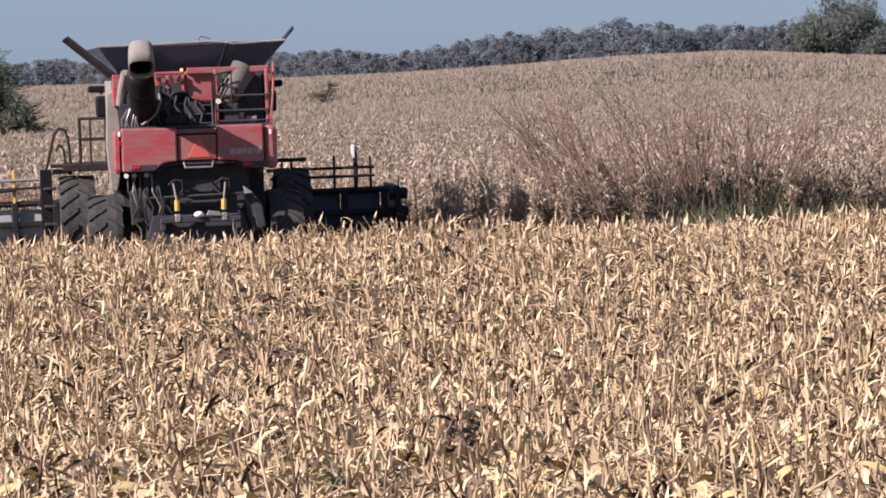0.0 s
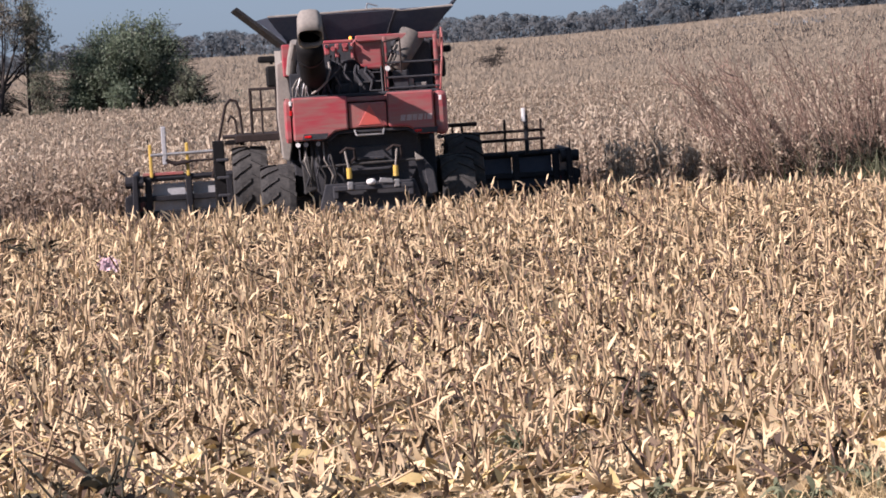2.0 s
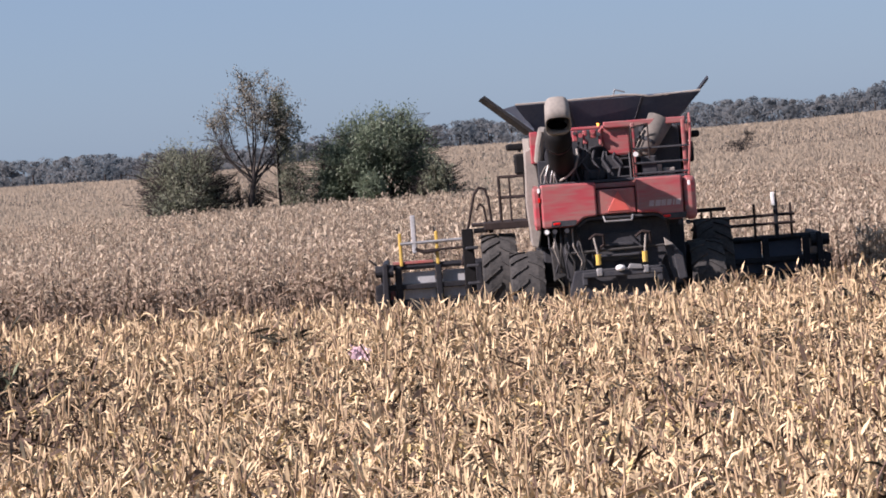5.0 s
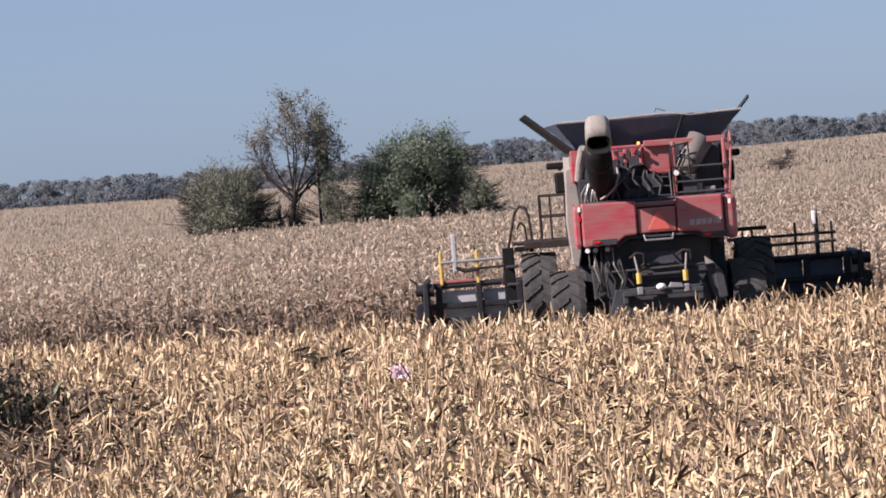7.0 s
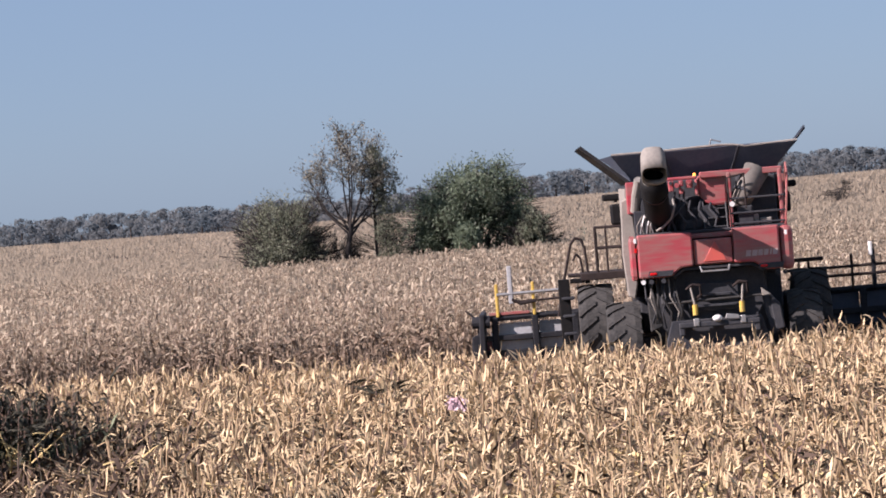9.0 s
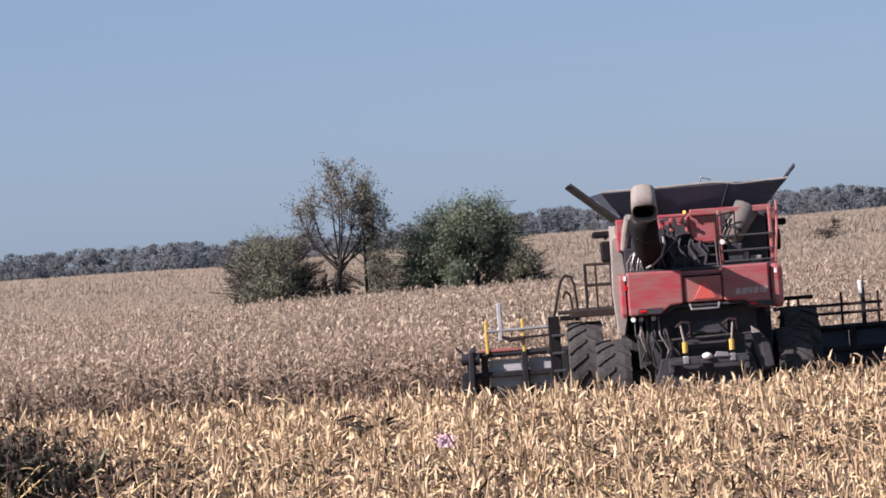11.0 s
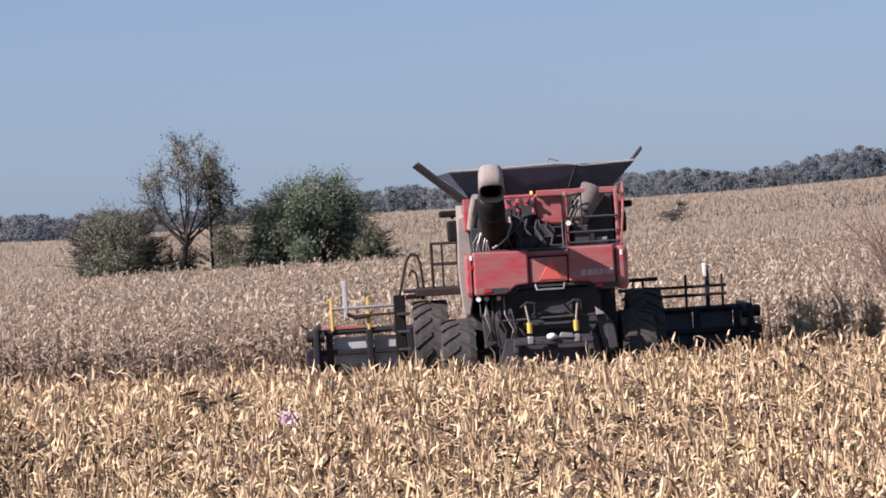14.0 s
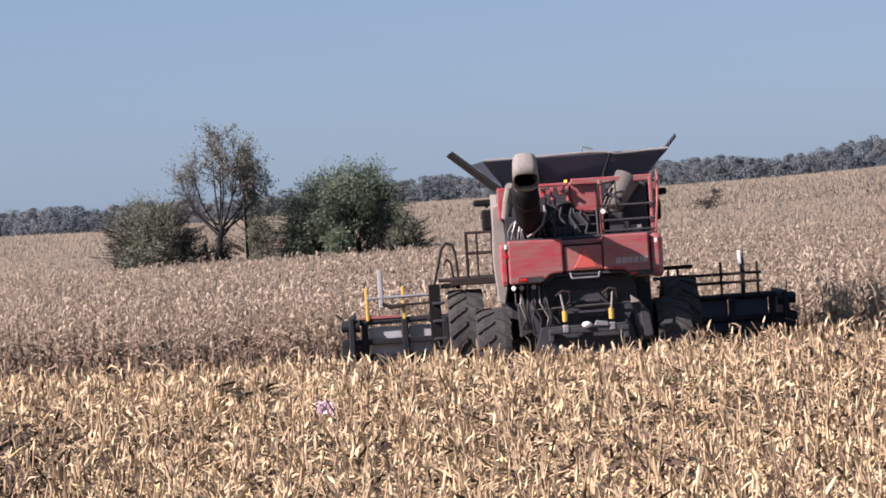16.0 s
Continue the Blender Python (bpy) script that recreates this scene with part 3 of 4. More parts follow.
    part("chopper_housing", plate([(-0.95, 2.2), (0.95, 2.2), (1.0, 1.6), (0.8, 1.25), (-0.8, 1.25), (-1.0, 1.6)], 0.45, 1.1, 0.03), BLACK, c)
    part("spreader_shield", plate([(-0.85, 1.28), (0.85, 1.28), (1.02, 0.72), (-1.02, 0.72)], 0.25, 0.55, 0.02), BLACK, c)
    part("tow_beam", boxes((-0.72, 0.80, 0.02, 0.14, 1.14, 1.24), (-0.72, -0.62, 0.04, 0.5, 1.0, 1.24), (0.70, 0.80, 0.04, 0.5, 1.0, 1.24)), BLACK, c)
    part("pull_bar", bent([(-0.25, 0.06, 2.28), (-0.22, 0.0, 2.18), (0.28, 0.0, 2.18), (0.31, 0.06, 2.28)], 0.018, 6), STEEL, c)
    part("cross_tube", bent([(-1.0, 0.18, 1.62), (0.95, 0.18, 1.66)], 0.024, 8), RUBBER, c)
    part("rear_plate", boxes((-0.5, 0.45, 0.30, 0.46, 1.42, 1.95), (-0.3, 0.3, 0.2, 0.3, 1.70, 1.76), (-0.45, 0.4, 0.2, 0.3, 1.50, 1.55), bev=0.015), BLACK, c)
    for x, dx in ((-0.40, -0.06), (0.48, 0.05)):
        k = part("cylinder", rod(bmesh.new(), (x, 0.06, 1.37), (x, 0.06, 1.57), 0.052), YELLOW, c, "yellow hydraulic cylinder")
        part("piston_rod", rod(bmesh.new(), (x, 0.06, 1.54), (x + dx, 0.12, 1.92), 0.02), DUSTY, k)
        part("bracket", bent([(x - 0.14, 0.16, 1.86), (x - 0.02, 0.08, 1.95), (x + 0.12, 0.08, 1.92), (x + 0.13, 0.14, 1.75), (x + 0.02, 0.12, 1.65)], 0.026, 6), RUST, k, "bent rusty steel bracket")
        part("clevis", boxes((x - 0.05, x + 0.06, 0.0, 0.12, 1.16, 1.31), bev=0.02), STEEL, k)
    bm = bmesh.new()
    bmesh.ops.create_icosphere(bm, subdivisions=2, radius=0.085, matrix=Matrix.Translation((0.0, 0.0, 1.29)) @ Matrix.Diagonal((1.15, 0.8, 0.75, 1)))
    part("hitch_cover", bm, WHITE, c, "white rounded hitch cover", True)
    part("hitch_plate", plate([(0.14, 1.27), (0.42, 1.25), (0.40, 1.33), (0.18, 1.36)], -0.02, 0.04, 0.01), STEEL, c)
    part("corner_gusset", plate([(0.86, 1.80), (1.04, 1.66), (0.88, 1.64)], 0.1, 0.16, 0.01), DUSTY, c)
    part("shield_side", plate([(0.88, 1.64), (1.06, 1.64), (1.22, 0.95), (1.02, 0.9)], 0.3, 0.36, 0.01), BLACK, c)
    for k in range(9):                         # hoses and rods by the left rear wheel
        x = -1.30 + k * 0.075
        part("hose", bent([(x, 0.25 + 0.05 * (k % 3), 2.08), (x + 0.08 * math.sin(k * 2.1), 0.15, 1.75), (x + 0.06 + 0.1 * math.cos(k), 0.2, 1.45), (x + 0.05, 0.35, 1.15)], 0.016 + 0.006 * (k % 2), 6),
             (BLACK, RUBBER, DUSTY, RUBBER)[k % 4], c)
    part("linkage_plate", plate([(-1.28, 1.75), (-1.08, 1.85), (-1.0, 1.2), (-1.25, 1.1)], 0.28, 0.36), RUBBER, c, "dark dusty linkage plate")
    part("linkage_plate", plate([(1.0, 1.72), (1.22, 1.45), (1.28, 1.0), (1.1, 0.95)], 0.28, 0.36), BLACK, c)
    for s in (-1, 1):
        wheel(c, s * 1.72, 1.40, 0.84, 0.66, s, 16)
        wheel(c, s * 2.18, 5.0, 0.98, 0.72, s, 18)
    part("front_axle", boxes((-1.9, 1.9, 4.8, 5.2, 0.8, 1.2)), BLACK, c)
    # side panels, engine deck
    part("side_panel", plate([(-1.53, 3.85), (-1.47, 3.85), (-1.47, 1.75), (-1.53, 1.75)], 1.2, 5.5, 0.01), DUSTY, c, "tall side panel thick with pale dust")
    part("side_panel", plate([(1.47, 3.90), (1.53, 3.90), (1.53, 2.12), (1.47, 2.12)], 1.2, 5.5, 0.01), DARK_RED, c)
    part("side_post", boxes((-1.50, -1.34, 0.95, 1.15, 3.35, 3.96)), RED, c, "bright red corner post")
    part("dust_chute", plate([(-1.62, 3.6), (-1.42, 3.7), (-1.36, 2.95), (-1.40, 2.0), (-1.46, 1.72), (-1.60, 1.78), (-1.66, 2.6)], 1.16, 1.24, 0.03), DUSTY, c, "pale dusty drop chute")
    part("deck_floor", boxes((-1.40, 1.42, 0.32, 1.7, 2.905, 2.965)), BLACK, c)
    part("deck_rear_wall", boxes((-1.34, 1.34, 1.72, 1.86, 2.9, 3.92)), BLACK, c)
    part("red_shroud", plate([(-0.08, 4.0), (0.40, 4.0), (0.40, 3.40), (0.12, 3.40), (-0.02, 3.46), (-0.11, 3.60), (-0.15, 3.78), (-0.13, 3.92)], 0.66, 1.5, 0.04), RED, c, "bright red engine shroud")
    part("engine_block", boxes((-0.85, 0.0, 1.0, 1.7, 2.97, 3.6), (-0.1, 0.6, 1.1, 1.7, 2.97, 3.3), bev=0.06), BLACK, c, "dark engine parts on the deck")
    for k, d in enumerate(((-0.72, -0.16, 0.62, 0.9, 3.93, 3.99), (-0.70, -0.60, 0.58, 0.85, 3.72, 3.92), (-0.50, -0.42, 0.56, 0.8, 3.66, 3.92), (-0.36, -0.24, 0.60, 0.8, 3.76, 3.92), (-0.20, -0.14, 0.58, 0.8, 3.62, 3.92))):
        part("red_pipe", box(bmesh.new(), *d), RED, c, "red pipe along the deck" if k == 0 else "short red pipe")
    for k in range(5):
        part("red_fitting", rod(bmesh.new(), (-0.66 + 0.115 * k, 0.50, 3.88 - 0.05 * (k % 3)), (-0.66 + 0.115 * k, 0.62, 3.88 - 0.05 * (k % 3)), 0.035 + 0.012 * (k % 2)), RED if k % 2 else BLACK, c)
    part("top_rail", boxes((-0.10, 1.46, 0.55, 0.68, 3.93, 4.05)), RED, c)
    for x in (0.40, 1.36):
        part("deck_post", boxes((x, x + 0.075, 0.40, 0.48, 2.96, 4.0)), RED, c)
    part("cooler_screen", boxes((0.62, 1.34, 0.85, 1.5, 3.0, 3.90)), BLACK, c, "dark cooler screen")
    d = part("air_duct", rod(bmesh.new(), (1.00, 0.78, 4.02), (0.60, 0.55, 3.36), 0.25, 0.18, 18), DUCT, c, "slanting air duct coated in dust", True)
    part("duct_band", rod(bmesh.new(), (0.73, 0.63, 3.63), (0.70, 0.615, 3.58), 0.215, sides=18), BLACK, d)
    for z in (3.02, 3.22, 3.50):
        part("guard_rail", bent([(0.40, 0.36, z), (1.44, 0.36, z), (1.50, 0.9, z)], 0.02, 6), BLACK, c)
    part("guard_hoop", bent([(1.44, 0.36, 2.95), (1.50, 0.36, 3.5), (1.54, 0.5, 3.95), (1.56, 0.9, 4.1), (1.54, 1.3, 3.6)], 0.022, 6), DARK_RED, c)
    part("guard_hoop", bent([(0.42, 0.34, 2.95), (0.40, 0.34, 3.90), (0.72, 0.34, 3.96), (0.72, 0.34, 3.3)], 0.016, 6), RUST, c)
    part("work_lamp", rod(bmesh.new(), (0.46, 0.28, 3.40), (0.46, 0.36, 3.40), 0.05), WHITE, c, "round white work lamp")
    part("lamp_bracket", boxes((0.56, 0.86, 0.40, 0.55, 2.97, 3.35)), BLACK, c)
    part("pump_block", boxes((0.70, 0.95, 0.45, 0.7, 2.97, 3.18), (0.98, 1.2, 0.5, 0.7, 2.97, 3.1)), DUSTY, c)
    for k in range(5):
        part("ladder_rung", boxes((-0.05, 0.36, 0.5 + 0.06 * k, 0.62 + 0.06 * k, 2.98 + 0.17 * k, 3.01 + 0.17 * k), bev=0.008), BLACK, c)
    for x in (-0.07, 0.36):
        part("ladder_side", bent([(x, 0.48, 2.95), (x, 0.80, 3.75)], 0.02, 6), BLACK, c)
    for k in range(8):                         # cables and pipes left of the deck
        x = -1.22 + k * 0.085
        part("cable", bent([(x, 0.5, 2.96), (x + 0.12 * math.sin(k * 1.7), 0.45, 3.2), (x + 0.15 + 0.05 * math.cos(k), 0.6, 3.45), (x + 0.22, 0.9, 3.7)], 0.014 + 0.008 * (k % 2), 6), BLACK, c)
    for k in range(6):
        x = -1.36 + k * 0.06
        part("grey_hose", bent([(x, 0.44, 2.97), (x + 0.05 * math.sin(k * 2.3), 0.40, 3.12), (x + 0.10, 0.42, 3.28 + 0.03 * k), (x + 0.17, 0.5, 3.32 + 0.02 * k), (x + 0.22, 0.6, 3.20)], 0.011 + 0.004 * (k % 2), 6), STEEL if k % 2 else DUSTY, c)
    part("belt_cover", rod(bmesh.new(), (-0.92, 0.50, 3.46), (-0.92, 0.95, 3.46), 0.33, sides=28), BLACK, c, "large black drum housing")
    # Black boxes added to fill the deck's centre, dark with shade.
    part("deck_dark_fill", boxes((-0.62, 0.40, 0.80, 1.0, 2.96, 3.38), (-0.55, -0.10, 0.60, 0.80, 2.96, 3.16), (-0.58, -0.40, 0.66, 0.8, 3.2, 3.5), bev=0.05), BLACK, c)
    part("dusty_pipe", bent([(-1.0, 0.40, 3.0), (-0.85, 0.38, 3.08), (-0.70, 0.38, 3.22), (-0.63, 0.40, 3.42), (-0.64, 0.48, 3.58)], 0.022, 8), DUSTY, c)
    for k in range(4):
        x = -0.48 + 0.2 * k
        part("engine_pipe", bent([(x, 0.56, 2.97), (x + 0.05, 0.52, 3.12 + 0.05 * (k % 2)), (x - 0.08, 0.58, 3.34), (x - 0.02, 0.74, 3.52)], 0.026, 8), BLACK, c)
    part("fan_guard", rod(bmesh.new(), (0.02, 0.62, 3.22), (0.02, 0.74, 3.22), 0.2, sides=24), BLACK, c)
    part("window_flap", boxes((-1.40, -1.15, 0.55, 0.6, 2.96, 3.40)), BLACK, c)
    part("beacon", rod(bmesh.new(), (-0.20, 0.52, 3.99), (-0.20, 0.52, 4.04), 0.026), AMBER, c, "small lit amber beacon")
    # grain tank with flared flaps
    part("tank_body", boxes((-1.32, 1.36, 1.9, 4.9, 3.2, 4.0)), SHEET, c)
    fl = part("tank_flap", sheet([(-1.36, 1.75, 3.98), (1.38, 1.75, 4.03), (1.86, 1.45, 4.52), (-1.72, 1.45, 4.50)], 0.05), SHEET, c, "dark rear tank flap, top edge dusty")
    for x, x2 in ((-0.6, -0.75), (0.55, 0.72)):
        part("flap_rib", sheet([(x, 1.70, 4.0), (x + 0.05, 1.70, 4.0), (x2 + 0.05, 1.40, 4.50), (x2, 1.40, 4.50)], 0.03), BLACK, fl)
    part("flap_edge", bent([(-1.72, 1.45, 4.51), (-0.6, 1.45, 4.52), (0.35, 1.45, 4.545), (0.62, 1.44, 4.53), (0.85, 1.45, 4.49), (1.2, 1.45, 4.50), (1.86, 1.45, 4.53)], 0.022, 6), DUSTY, fl)
    part("tank_flap", sheet([(-1.36, 4.9, 3.98), (1.38, 4.9, 4.03), (1.70, 5.1, 4.45), (-1.70, 5.1, 4.45)], 0.05), SHEET, c)
    part("tank_flap", sheet([(-1.38, 1.9, 3.94), (-1.46, 4.8, 3.94), (-2.36, 4.6, 4.70), (-2.30, 2.2, 4.72)], 0.06), TUBE, c, "dark side flap folded outward")
    part("tank_flap", sheet([(1.36, 1.9, 4.00), (1.61, 4.8, 4.00), (2.285, 4.6, 4.78), (2.08, 2.2, 4.80)], 0.035), SHEET, c, "dark side flap folded outward")
    part("flap_gusset", plate([(-1.36, 4.0), (-1.72, 4.50), (-1.95, 4.45)], 1.6, 1.66, 0), SHEET, c)
    part("grain_probe", bent([(0.25, 3.0, 4.5), (0.30, 3.0, 4.68), (0.5, 3.0, 4.62)], 0.015, 6), STEEL, c)
    # unloading auger folded back along the left side
    tube = part("unloading_auger", rod(bmesh.new(), (-0.72, 4.2, 2.25), (-1.06, -1.5, 3.92), 0.245, sides=24), TUBE, c, "long dark unloading tube", True)
    part("tube_collar", rod(bmesh.new(), (-1.025, -0.9, 3.744), (-1.031, -1.0, 3.773), 0.262, sides=24), TUBE, tube)
    bm = bmesh.new()                           # spout: rounded hood bending down to a mouth
    rings = []
    for k, (y, z, w, h, tip) in enumerate([(-1.20, 3.93, 0.19, 0.21, 88), (-1.36, 4.06, 0.205, 0.31, 86), (-1.56, 4.20, 0.212, 0.37, 78), (-1.76, 4.26, 0.216, 0.34, 62), (-1.90, 4.15, 0.22, 0.28, 46), (-1.96, 4.04, 0.225, 0.24, 38)]):
        rings.append([])
        for i in range(20):
            t = 2 * math.pi * i / 20
            cx, cz = math.copysign(abs(math.cos(t)) ** 0.55, math.cos(t)) * w, math.copysign(abs(math.sin(t)) ** 0.55, math.sin(t)) * h
            ti = radians(tip)
            rings[-1].append(bm.verts.new((-1.04 + cx, y - cz * math.cos(ti), z + cz * math.sin(ti))))
    for a, b in zip(rings, rings[1:]):
        for i in range(20):
            j = (i + 1) % 20
            bm.faces.new((a[i], a[j], b[j], b[i]))
    bmesh.ops.recalc_face_normals(bm, faces=bm.faces)
    sp = part("spout", bm, DUSTY, tube, "dust-coated rounded spout, mouth down", True)
    so = sp.modifiers.new("thick", "SOLIDIFY")
    so.thickness, so.offset = 0.025, 0
    part("spout_neck", bent([(-1.25, 0.55, 4.0), (-1.32, 0.75, 3.7), (-1.36, 0.9, 3.4)], 0.09, 12), DUSTY, c)
    # cab, mirrors, platforms
    cab = part("cab", boxes((-1.0, 1.0, 5.75, 7.2, 2.0, 3.85), bev=0.12), GLASS, c, "dark glazed cab")
    part("cab_roof", boxes((-1.1, 1.1, 5.7, 7.4, 3.85, 4.0), bev=0.05), RED, cab)
    for s, x in ((-1, -1.60), (1, 1.86)):
        arm = part("mirror_arm", bent([(s * 1.0, 5.9, 3.62), (x, 5.6, 3.68), (x, 5.55, 3.60)], 0.035, 8), BLACK, c)
        part("mirror", boxes((x - 0.13, x + 0.11, 5.48, 5.60, 3.12, 3.55), bev=0.05), TUBE, arm, "tall black mirror")
        part("camera_box", boxes((x - 0.28, x + 0.25, 5.48, 5.62, 3.62, 3.76), bev=0.04), TUBE, arm)
    pf = part("platform", boxes((-2.45, -1.5, 4.6, 6.2, 2.05, 2.20), (-2.7, -2.2, 5.2, 6.2, 2.12, 2.18)), RUST, c, "rusty dark walkway by the cab")
    for y in (4.7, 6.0):
        part("handrail", bent([(-2.08, y, 2.2), (-2.08, y, 3.10), (-1.54, y, 3.10), (-1.54, y, 2.2)], 0.022, 8), RUST, pf)
        part("mid_rail", bent([(-2.08, y, 2.68), (-1.54, y, 2.68)], 0.022, 8), RUST, pf)
    for x in (-2.08, -1.88):
        part("rail_post", bent([(x, 4.7, 2.2), (x, 4.7, 3.1)], 0.022, 8), RUST, pf)
    part("ladder_rail", bent([(-2.95, 5.3, 1.35), (-2.82, 5.3, 1.95), (-2.60, 5.3, 2.80), (-2.50, 5.3, 2.92), (-2.38, 5.3, 2.88), (-2.32, 5.3, 2.70), (-2.28, 5.3, 2.15)], 0.028, 8), RUST, pf)
    part("ladder_rail", bent([(-2.58, 5.6, 2.45), (-2.50, 5.6, 2.58), (-2.42, 5.6, 2.5), (-2.38, 5.6, 2.15)], 0.024, 8), RUST, pf)
    lad = part("ladder", boxes((-2.92, -2.68, 5.0, 5.15, 0.55, 2.1), (-2.36, -2.26, 5.0, 5.15, 1.98, 2.1), (-2.67, -2.37, 5.0, 5.15, 2.0, 2.1)), TUBE, c, "dark folded access ladder")
    for k in range(4):
        part("ladder_step", boxes((-2.86, -2.60, 4.92, 5.3, 0.6 + 0.36 * k, 0.66 + 0.36 * k)), BLACK, lad)
    part("right_arm", boxes((1.53, 1.9, 5.6, 5.7, 2.05, 2.12), (1.9, 2.55, 5.55, 5.7, 2.06, 2.14), (2.02, 2.06, 5.6, 5.66, 1.8, 2.06)), RUST, c)
    part("fuel_tank", boxes((-1.42, -1.02, 1.9, 4.2, 1.0, 1.75), bev=0.08), BLACK, c)
    part("feeder_house", boxes((-0.7, 0.7, 5.6, 7.3, 0.75, 1.6), bev=0.05), BLACK, c)
    return c


combine()


def corn_header():
    h = thing("corn_header", COMBINE_AT, "black twelve-row corn header with grey back sheets, dusty", "harvester header")
    part("top_beam", bent([(-4.55, 7.05, 1.34), (4.55, 7.05, 1.38)], 0.065, 8), HEAD_BLACK, h)
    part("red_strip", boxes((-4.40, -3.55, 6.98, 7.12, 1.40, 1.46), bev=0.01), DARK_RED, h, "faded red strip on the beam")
    part("curved_guide", bent([(-4.9, 7.0, 1.55), (-4.75, 7.0, 1.42), (-4.66, 7.0, 1.2), (-4.66, 7.0, 0.7)], 0.02, 6), HEAD_BLACK, h)
    part("lower_beam", boxes((-4.5, 4.5, 6.98, 7.12, 0.86, 0.98)), HEAD_BLACK, h)
    part("base_beam", boxes((-4.5, 4.5, 7.0, 7.3, 0.42, 0.66)), HEAD_BLACK, h)
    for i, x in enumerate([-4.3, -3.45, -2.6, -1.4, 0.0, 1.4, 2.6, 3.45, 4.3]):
        part("upright", boxes((x - 0.07, x + 0.07, 6.96, 7.10, 0.5, 1.36)), HEAD_BLACK, h)
    xs = [-4.3, -3.45, -2.6, -1.4, 0.0, 1.4, 2.6, 3.45, 4.3]
    for x0, x1 in zip(xs, xs[1:]):
        # Right-hand sheets take a darker material in place of the combine's shadow.
        part("back_sheet", boxes((x0 + 0.08, x1 - 0.08, 7.12, 7.16, 0.66, 1.22 if x1 < 0 else 1.33), bev=0.01), GREY if x1 < 0 else SHEET, h, "scuffed grey sheet" if x1 < 0 else "back sheet coloured dark for the combine's shadow")
    for s in (-1, 1):
        e = part("end_shield", plate([(s * 4.50, 1.45), (s * 4.62, 1.45), (s * 4.68, 0.2), (s * 4.52, 0.2)], 6.8, 8.9, 0.03), HEAD_BLACK, h, "scuffed dark end shield")
        part("end_cap", rod(bmesh.new(), (s * 4.40, 6.95, 1.28), (s * 4.78, 6.95, 1.28), 0.14, 0.12, 12), HEAD_BLACK, e)
        part("end_guard", plate([(s * 4.62, 1.05), (s * 4.80, 0.98), (s * 4.82, 0.3), (s * 4.62, 0.25)], 6.85, 6.95, 0.02), HEAD_BLACK, e)
        part("skid", boxes((min(s * 4.4, s * 4.6), max(s * 4.4, s * 4.6), 6.9, 8.2, 0.03, 0.2)), HEAD_BLACK, h)
    a = bmesh.new()
    rod(a, (-4.4, 7.6, 0.85), (4.4, 7.6, 0.85), 0.16, sides=12)
    part("cross_auger", a, STEEL, h)
    for i in range(13):
        x = -4.5 + i * 0.75
        bm = bmesh.new()
        rod(bm, (x, 7.9, 0.62), (x, 9.4, 0.22), 0.26, 0.04, 12)
        part("snout", bm, DARK_RED, h, "dull red divider snout")
    for x in (-4.22, -3.45):
        part("marker_post", boxes((x - 0.035, x + 0.035, 6.95, 7.03, 1.36, 2.06)), YELLOW, h, "yellow upright post")
        part("post_tip", bent([(x - 0.03, 6.99, 2.05), (x - 0.05, 6.99, 2.16)], 0.012, 6), RUST, h)
    part("sensor_post", boxes((-3.97, -3.87, 6.92, 7.02, 1.62, 2.42)), GREY, h, "grey steel post")
    part("sensor_bracket", bent([(-3.90, 6.9, 1.72), (-3.72, 6.9, 1.62), (-3.4, 6.9, 1.66)], 0.035, 6), RUST, h)
    part("guide_rail", bent([(-4.22, 6.95, 1.83), (-2.75, 6.95, 1.85)], 0.035, 8), STEEL, h)
    part("guide_rail", bent([(-3.9, 6.95, 1.66), (-2.75, 6.95, 1.68)], 0.025, 8), RUST, h)
    for z in (1.86, 1.68):
        part("guide_rail", bent([(1.9, 6.95, z - 0.01), (4.10, 6.95, z)], 0.032, 8), RUST, h)
    for x, z in ((2.35, 2.10), (3.25, 2.12), (4.02, 2.10)):
        part("rail_post", boxes((x - 0.025, x + 0.025, 6.93, 6.98, 1.36, z), bev=0.006), RUST, h)
    p = part("tall_post", boxes((3.66, 3.75, 6.92, 7.0, 1.36, 2.2)), HEAD_BLACK, h)
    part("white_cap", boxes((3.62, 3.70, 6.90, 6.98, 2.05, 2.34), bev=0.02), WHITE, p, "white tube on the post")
    part("post_tip", rod(bmesh.new(), (3.73, 6.96, 2.2), (3.73, 6.96, 2.36), 0.012, sides=6), HEAD_BLACK, p)
    part("end_rod", rod(bmesh.new(), (4.6, 6.95, 1.4), (4.62, 6.95, 1.62), 0.015, sides=6), RUST, h)
    return h


corn_header()


# ---- trees and bushes ----
def grow(p, d, length, r, depth, spread, out, tips, rnd, up=0.1):
    """Limbs as tapered sticks; the tips are where leaves go."""
    q = p + d * length
    mid = (p + q) / 2 + Vector((rnd.uniform(-1, 1), rnd.uniform(-1, 1), 0)) * length * 0.06
    out.append((p, mid, r, r * 0.86))
    out.append((mid, q, r * 0.86, r * 0.7))
    if depth <= 3:
        tips.append(mid)
    if depth == 0:
        tips.append(q)
        return
    for k in range(rnd.choice((2, 3, 3)) if depth > 1 else 3):
        v = Vector((rnd.gauss(0, 1), rnd.gauss(0, 1), rnd.gauss(0, 0.6))).normalized()
        n = (d + v * spread + Vector((0, 0, up))).normalized()
        s = p.lerp(q, rnd.uniform(0.55, 1.0)) if k else q
        grow(s, n, length * rnd.uniform(0.62, 0.86), r * rnd.uniform(0.5, 0.7), depth - 1, spread, out, tips, rnd, up)


